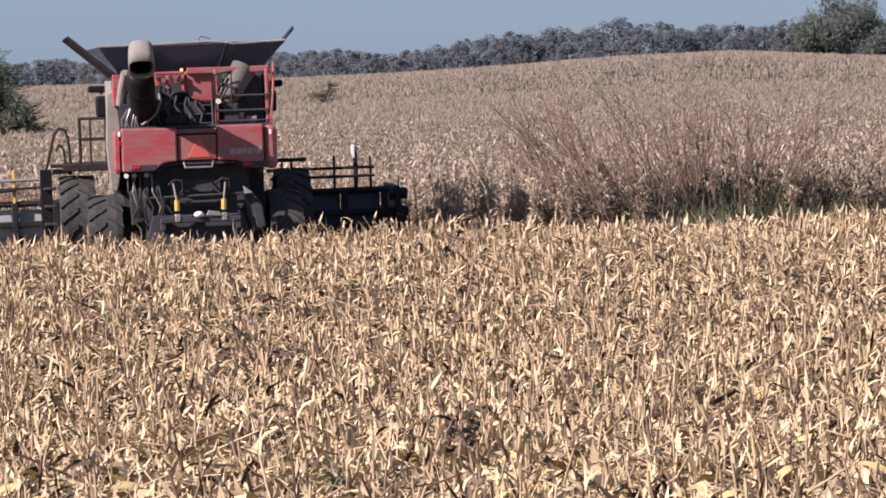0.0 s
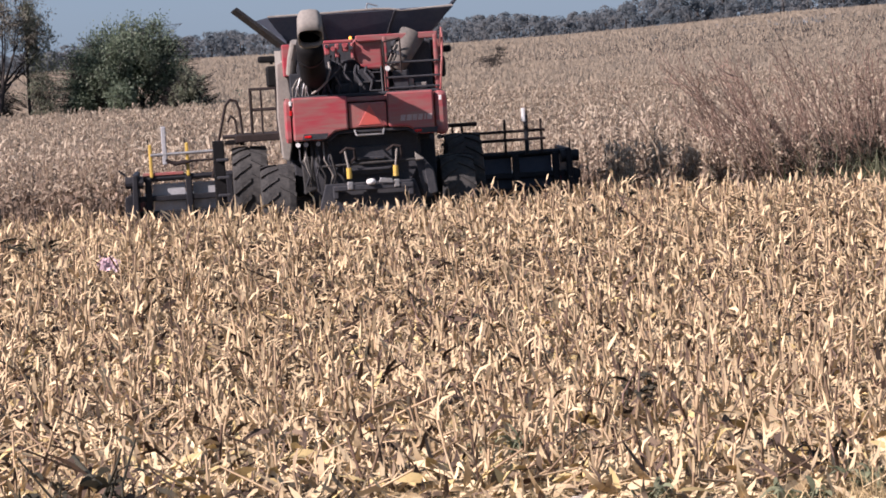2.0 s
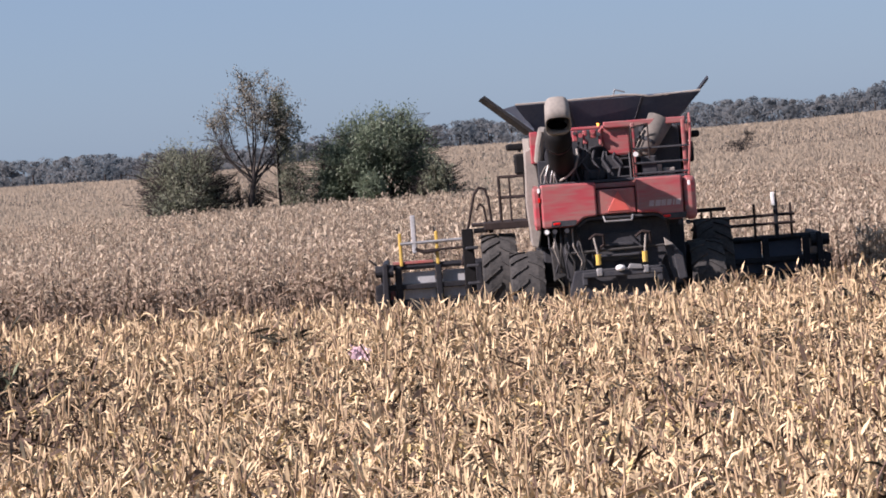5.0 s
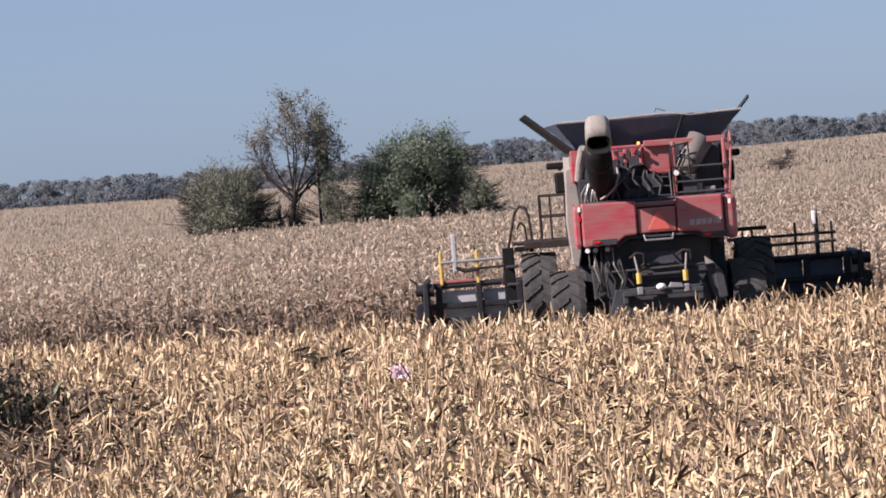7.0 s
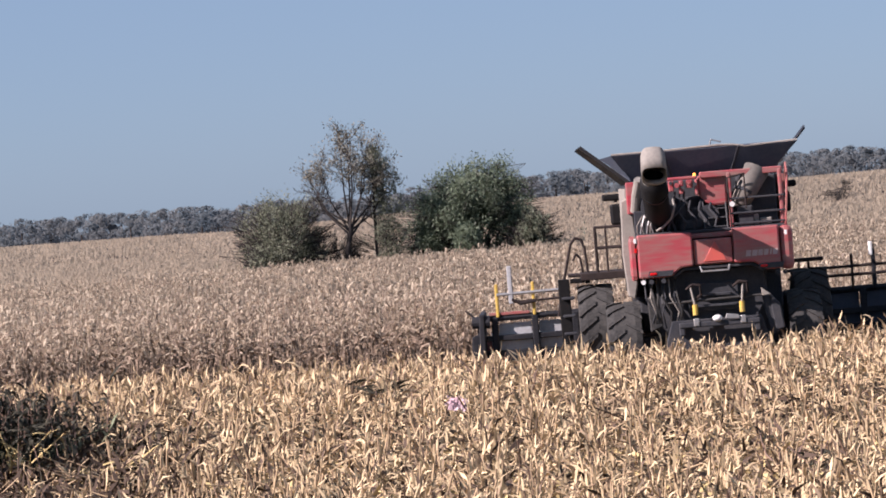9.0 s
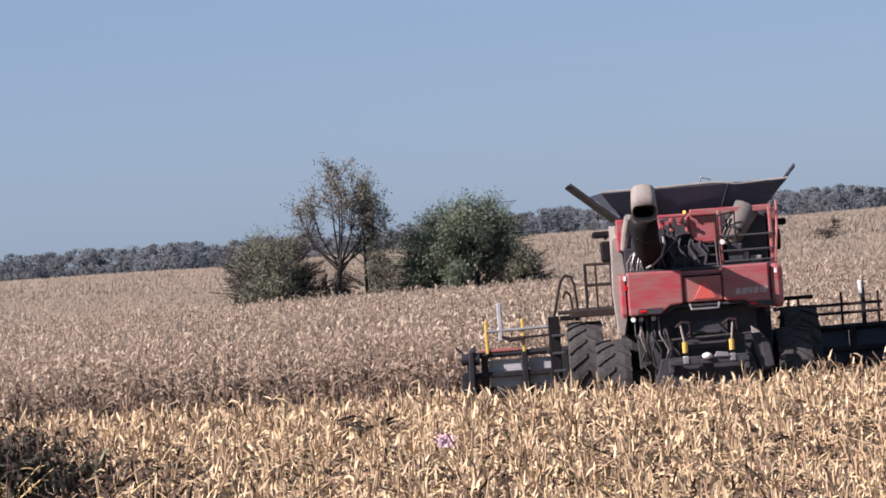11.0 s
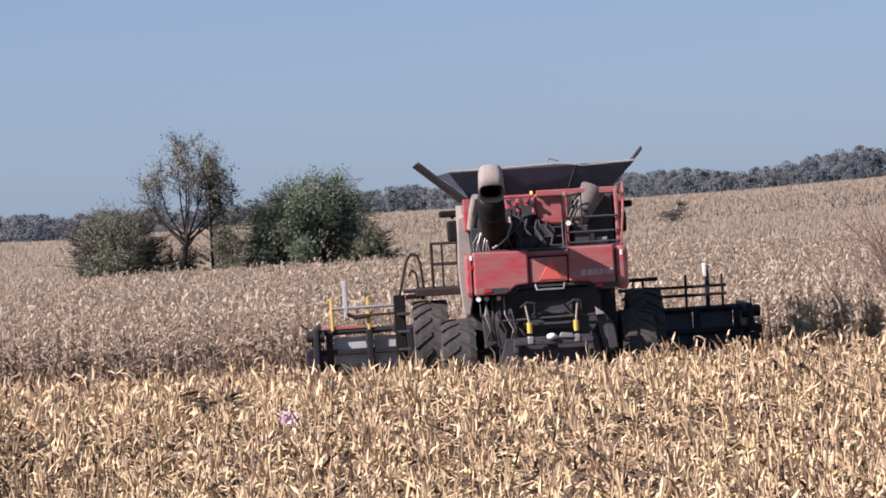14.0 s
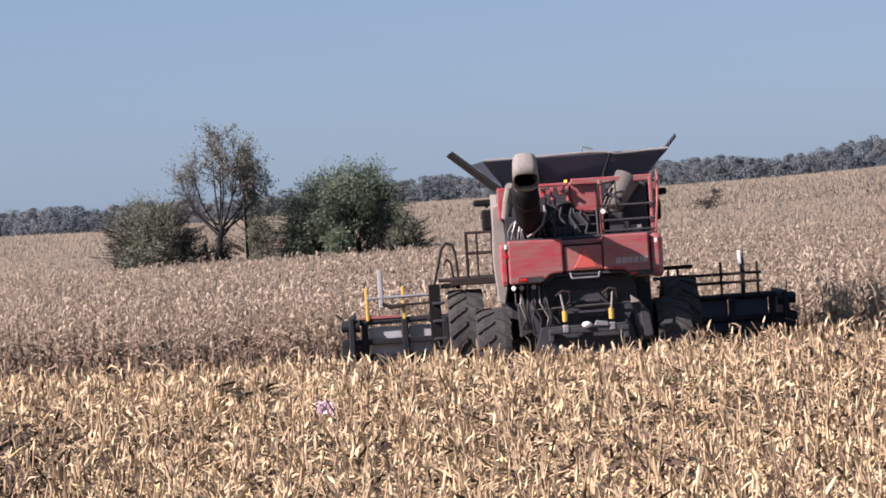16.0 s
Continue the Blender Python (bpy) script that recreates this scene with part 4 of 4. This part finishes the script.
def limbs(name, out, parent, material=BARK):
    b = Bulk()
    for sides, sel in ((7, [o for o in out if o[2] > 0.03]), (3, [o for o in out if o[2] <= 0.03])):
        if sel:
            b.tubes(np.array([o[0] for o in sel]), np.array([o[1] for o in sel]), np.array([max(o[2], 0.008) for o in sel]), np.array([max(o[3], 0.006) for o in sel]), sides)
    return b.link(name, [material], parent)


def leaves(name, pts, n, spread, size, material, parent, r):
    """Leaf blades scattered round the given points."""
    c = np.array(pts)[r.integers(0, len(pts), n)] + r.normal(0, spread, (n, 3))
    c[:, 2] = np.maximum(c[:, 2], 0.25)
    b = Bulk()
    b.strips(c, r.uniform(0, 6.283, n), r.uniform(0.7, 1.3, n) * size, r.uniform(0.4, 0.7, n) * size, r.uniform(-1.2, 1.3, n), r.uniform(-0.8, 0.4, n), 1, 0, r.uniform(-1.4, 1.4, n), [1.0, 0.4])
    return b.link(name, [material], parent)


def bare_tree(x, y):
    t = thing("tree", pose(x, y, 0), "slender half-bare tree with sparse brown leaves", "tree")
    rnd, r = random.Random(11), np.random.default_rng(11)
    out, tips = [], []
    fork, bend = Vector((0.24, 0, 3.2)), Vector((-0.04, 0, 1.9))
    out += [(Vector((0, 0, 0)), bend, 0.17, 0.14), (bend, fork, 0.14, 0.12), (Vector((-0.75, 0.2, 0)), Vector((-1.0, 0.2, 1.6)), 0.08, 0.06)]
    for k in range(12):                        # limbs that fan out into a rounded crown
        a, u = rnd.uniform(-1.9, 1.9), rnd.uniform(0.5, 1.0)
        end = Vector((0.15 + math.sin(a) * 1.9 * u, rnd.uniform(-1.2, 1.2) * u, 5.2 + math.cos(a) * 2.35 * u))
        root = Vector((-1.0, 0.2, 1.6)) if k in (3, 9, 14) and end.x < 0 else bend.lerp(fork, rnd.uniform(0.45, 1.0))
        mid = root.lerp(end, 0.5) + Vector(((end.x - root.x) * 0.2, 0, -0.1))
        out += [(root, mid, 0.055, 0.035), (mid, end, 0.035, 0.014)]
        for m in range(10):
            s = mid.lerp(end, rnd.uniform(-0.3, 1.0))
            v = Vector((rnd.gauss(0, 1), rnd.gauss(0, 1), rnd.gauss(0.5, 0.7))).normalized()
            grow(s, ((end - mid).normalized() * 0.8 + v).normalized(), rnd.uniform(0.35, 0.7), 0.014, 2, 0.75, out, tips, rnd, 0.1)
    limbs("trunk", out, t)
    high = [p for p in tips if p.z > 5.0 - 0.25 * p.x]
    leaves("foliage", high, 5200, 0.14, 0.105, LEAF_BROWN, t, r)
    return t


def slim_tree(x, y):
    t = thing("tree", pose(x, y, 0), "thin upright tree with yellowing leaves along its stem", "tree")
    rnd, r = random.Random(5), np.random.default_rng(5)
    out, tips = [], []
    p, d = Vector((0, 0, 0)), Vector((0.0, 0, 1))
    out.append((p, Vector((0.03, 0, 3.7)), 0.1, 0.06))
    out.append((Vector((0.03, 0, 3.7)), Vector((0.12, 0, 6.4)), 0.07, 0.02))
    for k in range(26):
        z = rnd.uniform(1.6, 6.2)
        a = rnd.uniform(0, 6.28)
        grow(Vector((0.05, 0, z)), Vector((math.cos(a), math.sin(a), 0.7)).normalized(), rnd.uniform(0.3, 0.6) * (1.25 - z / 9), 0.02, 2, 0.6, out, tips, rnd)
    for k in range(10):
        a = rnd.uniform(0, 6.28)
        grow(Vector((0.5, 0.2, 0.9)), Vector((math.cos(a) * 0.5, math.sin(a) * 0.5, 1)).normalized(), 0.9, 0.025, 3, 0.5, out, tips, rnd)
    limbs("trunk", out, t)
    hang = []
    for k in range(420):
        z = rnd.uniform(0.9, 6.6)
        hang.append(Vector((0.1 + abs(rnd.gauss(0, 1)) * 0.75 * min(1.0, (7.0 - z) / 3.0), rnd.gauss(0, 0.4), z)))
    leaves("foliage", hang, 5600, 0.13, 0.11, LEAF_DULL, t, r)
    return t


def bush(x, y, w, tall, material, label, seed, n, size=0.14, lean=0.0, dense=1.0):
    """Many stems from one root, with an uneven crown of small leaves."""
    t = thing("bush", pose(x, y, float(height(x, y))), label, "bush")
    rnd, r = random.Random(seed), np.random.default_rng(seed)
    out, tips = [], []
    for k in range(int(26 * dense)):
        a = rnd.uniform(0, 6.28)
        u = rnd.uniform(0, 1) ** 0.6
        px, py = math.cos(a) * u, math.sin(a) * u
        reach = tall * (1 - 0.42 * u ** 2) * rnd.uniform(0.85, 1.08)
        d = Vector((px * w * 0.62 + lean, py * w * 0.5, reach)).normalized()
        grow(Vector((px * w * 0.26, py * w * 0.26, 0)), d, reach * 0.36, 0.05, 4, 0.5, out, tips, rnd, 0.12)
    k = max(p.z for p in tips)
    s = max(abs(p.x) for p in tips)
    for p in tips:
        p.z *= tall * 0.95 / k
        p.x *= w * 0.48 / s
    out = [(a, b, ra, rb) for a, b, ra, rb in out if max(a.z, b.z) < tall * 0.9 and abs(b.x) < w * 0.5]
    limbs("branchwork", out, t)["kind"] = "stuff"
    low = [Vector((r.normal(0, w * 0.24), r.normal(0, w * 0.2), r.uniform(0.8, tall * 0.5))) for k in range(int(260 * dense))]
    leaves("foliage", tips + low, n, 0.13 * w / 4, size, material, t, r)
    return t


bare_tree(-16.65, 145)
slim_tree(-15.4, 145.6)
bush(-11.0, 148, 6.4, 6.2, LEAF_GREEN, "dense round dark green bush standing in the corn", 3, 50000, 0.125)
bush(-19.6, 145, 4.9, 5.2, LEAF_DULL, "thinning grey-green bush with bare twigs", 8, 16000, 0.105, -0.3)
bush(-17.2, 147, 2.0, 3.5, LEAF_BROWN, "small twiggy bush nearly bare", 21, 400, 0.10, 0, 0.2)
bush(-8.2, 146, 2.1, 3.6, LEAF_DULL, "low yellow-green bush at the edge of a larger one", 14, 6500, 0.11, 0, 0.5)
bush(8.7, 205, 1.1, 3.4, LEAF_BROWN, "small lone shrub above the corn, nearly bare", 17, 50, 0.11, 0, 0.12)
bush(84.5, 400, 17.0, 10.5, FAR_TREE, "broad dark tree on the rise at the field's far side", 31, 30000, 0.36)


def woods():
    """The far belt of trees behind the field."""
    b, r = Bulk(), np.random.default_rng(2)
    az = np.linspace(-13.9, 13.9, 260) + r.uniform(-0.04, 0.04, 260)
    top = np.interp(az, [-16, -10.2, -8.7, -5, -3.2, -1.7, 1.4, 2.2, 3.6, 4.4, 5.2, 6.3, 7.3, 8.1, 9.1, 10.9, 16],
                    [0.32, 0.33, 0.27, 0.33, 0.41, 0.43, 0.46, 0.46, 0.36, 0.44, 0.56, 0.64, 0.80, 0.78, 0.66, 0.66, 0.6])
    for a, el in zip(az, top):
        y = r.uniform(520, 640)
        x = math.tan(radians(a)) * y
        zt = 3.85 + y * math.tan(radians(el)) * r.choice((0.70, 0.82, 0.90, 0.95, 1.0, 1.07)) * r.uniform(0.95, 1.05)
        w = r.uniform(2.0, 5.0)
        n = 20                                  # the crown's boughs
        ph, rad = r.uniform(0, 6.283, n), r.uniform(0, 1, n) ** 0.7 * w
        size = r.uniform(0.5, 1.4, n)
        z = zt - (rad / w) ** 2 * 1.9 - size * 0.8 - r.uniform(0, 5.2, n) * (np.arange(n) > 3)
        c = np.stack([x + np.cos(ph) * rad, y + np.sin(ph) * rad, z], 1)
        n = 760                                 # leaf sprays that clothe them, turned outward
        k = r.integers(0, len(c), n)
        d = r.normal(0, 1, (n, 3)) + np.array([0, -0.5, 0.45])
        d /= np.linalg.norm(d, axis=1, keepdims=True)
        p = c[k] + d * (size[k] * r.uniform(0.82, 1.12, n))[:, None] * np.array([1.2, 1.2, 0.85])
        d = d + r.normal(0, 0.14, (n, 3))
        u = np.cross(d, r.normal(0, 1, (n, 3)))
        u /= np.linalg.norm(u, axis=1, keepdims=True)
        v = np.cross(d, u)
        v /= np.linalg.norm(v, axis=1, keepdims=True)
        u, v = u * r.uniform(0.12, 0.25, (n, 1)), v * r.uniform(0.10, 0.20, (n, 1))
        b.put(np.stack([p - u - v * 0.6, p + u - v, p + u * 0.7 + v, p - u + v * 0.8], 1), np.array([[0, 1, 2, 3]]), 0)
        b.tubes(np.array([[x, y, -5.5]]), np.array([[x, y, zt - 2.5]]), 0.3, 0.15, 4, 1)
    return tagged(b.link("far_woods", [WOODS, BARK]), "distant belt of autumn woodland, pale blue haze put into its colour", "woods", kind="stuff")


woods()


# ---- weeds ----
def weed_patch():
    t = thing("weed_thicket", pose(10.2, 64.4, 0), "tall reddish-brown dead weeds spreading from a green grassy base", "weeds")
    r = np.random.default_rng(4)
    b, seeds = Bulk(), Bulk()
    n = 180
    base = np.stack([r.normal(0.3, 1.25, n), r.normal(0.8, 0.8, n), np.zeros(n)], 1)
    tall = r.uniform(1.4, 3.35, n) * np.clip(1.05 - 0.07 * np.abs(base[:, 0] - 0.6), 0.5, 1)
    leanx = base[:, 0] * 0.55 + r.normal(-0.5, 0.55, n)
    base[:38, 0] = r.normal(-1.7, 0.6, 38)      # a fan of stems leaning to one side
    leanx[:38], tall[:38] = r.normal(-0.95, 0.3, 38), r.uniform(1.6, 3.4, 38)
    top = base + np.stack([leanx * tall * 0.42, r.normal(0, 0.22, n) * tall, tall], 1)
    b.tubes(base, top, 0.017, 0.005, 3, 0, np.stack([-leanx * 0.12, np.zeros(n), np.zeros(n)], 1))
    for k in range(9):
        s = r.uniform(0.25, 1.0, n)[:, None]
        p = base + (top - base) * s
        d = (top - base) / tall[:, None] + r.normal(0, 0.55, (n, 3))
        q = p + d * r.uniform(0.15, 0.5, n)[:, None]
        b.tubes(p, q, 0.009, 0.004, 3)
        for j in range(4):
            c = p + (q - p) * r.uniform(0.3, 1.1, n)[:, None]
            seeds.strips(c, r.uniform(0, 6.283, n), r.uniform(0.03, 0.10, n), r.uniform(0.008, 0.022, n), r.uniform(-0.4, 1.4, n), r.uniform(-0.5, 0.5, n), 2, 0, 0.0)
    b.link("stalk_mass", [WEED_STEM], t)["kind"] = "stuff"
    seeds.link("seed_fluff", [WEED_SEED], t)["kind"] = "stuff"
    g, n = Bulk(), 2800
    p = np.stack([r.normal(1.5, 1.3, n), r.normal(-0.5, 0.4, n), r.uniform(0, 0.1, n)], 1)
    g.strips(p, r.uniform(0, 6.283, n), r.uniform(0.7, 1.35, n), r.uniform(0.012, 0.03, n), r.uniform(0.5, 1.5, n), -r.uniform(0, 1.8, n), 3)
    g.link("green_base", [GREEN_GRASS], t)["label"] = "green grass round the foot"
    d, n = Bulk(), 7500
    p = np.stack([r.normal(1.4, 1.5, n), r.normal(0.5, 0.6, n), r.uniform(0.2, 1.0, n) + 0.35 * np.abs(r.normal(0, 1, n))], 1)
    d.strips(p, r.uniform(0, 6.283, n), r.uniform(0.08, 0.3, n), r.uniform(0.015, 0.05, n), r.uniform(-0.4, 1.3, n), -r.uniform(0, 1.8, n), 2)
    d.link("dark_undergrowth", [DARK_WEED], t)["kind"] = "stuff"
    return t


def dark_patch(x, y, seed, tall, w, n, label):
    t = thing("weed_clump", pose(x, y, float(height(x, y))), label, "weeds")
    r = np.random.default_rng(seed)
    b, l = Bulk(), Bulk()
    base = np.stack([r.normal(0, w * 0.3, n), r.normal(0, w * 0.3, n), np.zeros(n)], 1)
    h = r.uniform(0.5, 1.0, n) * tall
    top = base + np.stack([r.normal(0, 0.2, n) * h, r.normal(0, 0.2, n) * h, h], 1)
    b.tubes(base, top, 0.012, 0.005, 4)
    for k in range(12):
        p = base + (top - base) * r.uniform(0.1, 1, n)[:, None]
        l.strips(p, r.uniform(0, 6.283, n), r.uniform(0.12, 0.4, n), r.uniform(0.03, 0.09, n), r.uniform(-0.3, 1.2, n), -r.uniform(0.4, 2.4, n), 3, 0, r.uniform(-0.6, 0.6, n))
    b.link("stalk_mass", [WEED_STEM], t)["kind"] = "stuff"
    l.link("foliage", [DARK_WEED], t)["kind"] = "stuff"
    return t


def dead_clump(x, y, seed, tall, w, n, mats, label, category="weeds"):
    """A few bent dead stalks with hanging leaves."""
    r = np.random.default_rng(seed)
    z0 = float(height(x, y))
    t = thing("stalk_clump", pose(x, y, z0), label, category)
    b, l = Bulk(), Bulk()
    base = np.stack([r.normal(0, w * 0.3, n), r.normal(0, w * 0.2, n), np.zeros(n)], 1)
    h = r.uniform(0.5, 1.0, n) * tall
    top = base + np.stack([r.normal(0, 0.5, n) * h, r.normal(0, 0.3, n) * h, h], 1)
    b.tubes(base, top, 0.016, 0.009, 5, 0, r.normal(0, 0.06, (n, 3)))
    for k in range(6):
        p = base + (top - base) * r.uniform(0.3, 1, n)[:, None]
        l.strips(p, r.uniform(0, 6.283, n), r.uniform(0.1, 0.3, n), r.uniform(0.02, 0.06, n), r.uniform(-0.3, 1.2, n), -r.uniform(0.4, 2.0, n), 3, 0, r.uniform(-0.6, 0.6, n))
    b.link("stalk_mass", [mats[0]], t)["kind"] = "stuff"
    l.link("foliage", [mats[1]], t)["kind"] = "stuff"
    return t


weed_patch()
dark_patch(-11.1, 46.0, 41, 1.2, 2.8, 320, "withered weeds at the edge of the stubble, shade put into their dark colour")
dead_clump(-10.25, 45.8, 44, 0.6, 1.3, 40, (GREEN_GRASS, GREEN_GRASS), "green weeds at the foot of darker ones")
dead_clump(-10.05, 44.6, 58, 0.95, 0.5, 7, (PALE, PALE), "pale bent corn stalk with broad leaves")


def broken_stalk(name, pts, r0, leaf_n, mats, label, seed):
    """A broken corn stalk in lengths between its joints, with torn leaves round it."""
    t = thing(name, pose(*pts[0]), label, "corn stalk")
    r = np.random.default_rng(seed)
    v = [Vector(p) - Vector(pts[0]) for p in pts]
    part("stem", bent(v, r0, 8), mats[0], t)
    l, n = Bulk(), leaf_n
    k, u = r.integers(0, len(v) - 1, n), r.uniform(0, 1, n)[:, None]
    a = np.array(v)
    p = a[k] * (1 - u) + a[k + 1] * u
    d = a[-1] - a[0]
    head = math.atan2(d[1], d[0]) + r.normal(0, 0.5, n)
    l.strips(p, head, r.uniform(0.2, 0.6, n), r.uniform(0.04, 0.10, n), r.uniform(-0.3, 0.7, n), -r.uniform(0.2, 1.5, n), 3, 0, r.uniform(-0.9, 0.9, n))
    l.link("torn_leaves", [mats[1]], t)["kind"] = "stuff"


broken_stalk("corn_stalk", [(-9.2, 44.2, 0.42), (-8.75, 44.3, 0.45), (-8.2, 44.6, 0.47)], 0.02, 8, (PALE, PALE), "long pale husk lying on the stubble", 71)
broken_stalk("corn_stalk", [(-1.2, 22.3, 0.05), (-1.42, 22.9, 0.17), (-1.62, 23.5, 0.13), (-1.95, 24.5, 0.30), (-2.25, 25.3, 0.33), (-2.65, 26.6, 0.52)], 0.03, 44, (DARK_WEED, DARK_LEAF), "thick broken brown corn stalk leaning over the grass", 72)
broken_stalk("corn_stalk", [(-2.42, 26.0, 0.42), (-2.25, 25.3, 0.30), (-2.08, 24.5, 0.14), (-2.0, 24.0, 0.04)], 0.032, 14, (DARK_WEED, DARK_WEED), "black rotted stalk hanging over the grass", 73)
broken_stalk("corn_stalk", [(-1.22, 22.6, 0.16), (-1.05, 22.35, 0.10), (-0.86, 22.1, 0.04)], 0.04, 7, (STALK, STALK), "splintered pale end of a thick corn stalk", 74)
broken_stalk("corn_stalk", [(-5.95, 49.9, 1.06), (-5.68, 49.9, 1.0), (-5.5, 49.85, 0.92), (-5.28, 49.8, 0.9)], 0.024, 16, (DARK_WEED, DARK_WEED), "dark bent stalk lying on the stubble", 75)
dead_clump(-2.3, 24.6, 43, 0.85, 0.9, 8, (DARK_WEED, DARK_WEED), "dark dead weed stalks by the grassy edge")


for x, y, seed, tall, w in ((-5.85, 51.2, 51, 0.45, 0.7), (-4.0, 53.0, 52, 0.6, 0.3), (3.8, 49.8, 54, 0.6, 0.4), (0.95, 39.2, 55, 0.7, 0.35), (2.4, 30.4, 56, 0.55, 0.35), (3.7, 26.0, 57, 0.5, 0.4)):
    dead_clump(x, y, seed, tall, w, 7, (WEED_STEM, DARK_WEED), "dark rotted corn stalks standing out of the stubble")
dead_clump(2.66, 26.9, 66, 0.42, 0.2, 4, (PALE, PALE), "splayed yellow husk standing at the field edge")
for x, y, seed in ((1.2, 28.0, 61), (2.2, 24.9, 62), (3.1, 24.3, 63), (3.85, 25.1, 64)):
    dead_clump(x, y, seed, 0.28, 0.3, 9, (GREEN_GRASS, GREEN_GRASS), "small green weed sprouting among the husks")


def pale_clod(x, y, size, seed):
    bm = bmesh.new()
    bmesh.ops.create_icosphere(bm, subdivisions=3, radius=size)
    for v in bm.verts:
        k = 1 + 0.5 * noise.noise(v.co * 3.2 / size * 0.3 + Vector((seed, 0, 0)))
        v.co = Vector((v.co.x * k * 1.3, v.co.y * k, v.co.z * k * 0.6))
    me = bpy.data.meshes.new("clod")
    bm.to_mesh(me)
    bm.free()
    me.materials.append(CLOD)
    ob = tagged(new("clod", me), "pale crumbly clod on the grassy edge", "clod", "clods at the field edge")
    ob.location = (x, y, float(height(x, y)) + size * 0.35)


for k, (x, y, s) in enumerate(((1.28, 25.2, 0.10), (1.45, 25.4, 0.085), (1.18, 25.5, 0.07), (1.6, 25.25, 0.06), (1.38, 25.0, 0.065), (1.55, 25.55, 0.08), (1.08, 25.25, 0.05), (3.95, 25.3, 0.09), (4.1, 25.4, 0.07))):
    pale_clod(x, y, s, k * 3.1)


def pink_scrap():
    bm = bmesh.new()
    bmesh.ops.create_grid(bm, x_segments=10, y_segments=8, size=0.5)
    for v in bm.verts:
        x, y = v.co.x, v.co.y
        v.co = Vector((x * 0.3 + 0.03 * math.sin(y * 9), y * 0.3, 0.16 + 0.09 * noise.noise(Vector((x * 5, y * 5, 2)))))
    me = bpy.data.meshes.new("foil_scrap")
    bm.to_mesh(me)
    me.materials.append(PINK)
    ob = tagged(new("foil_scrap", me), "crumpled pink foil scrap lying on the stubble", "litter")
    ob.matrix_world = pose(-4.0, 47.3, float(height(-4.0, 47.3)) + 0.14, 35, 10, 0)


pink_scrap()
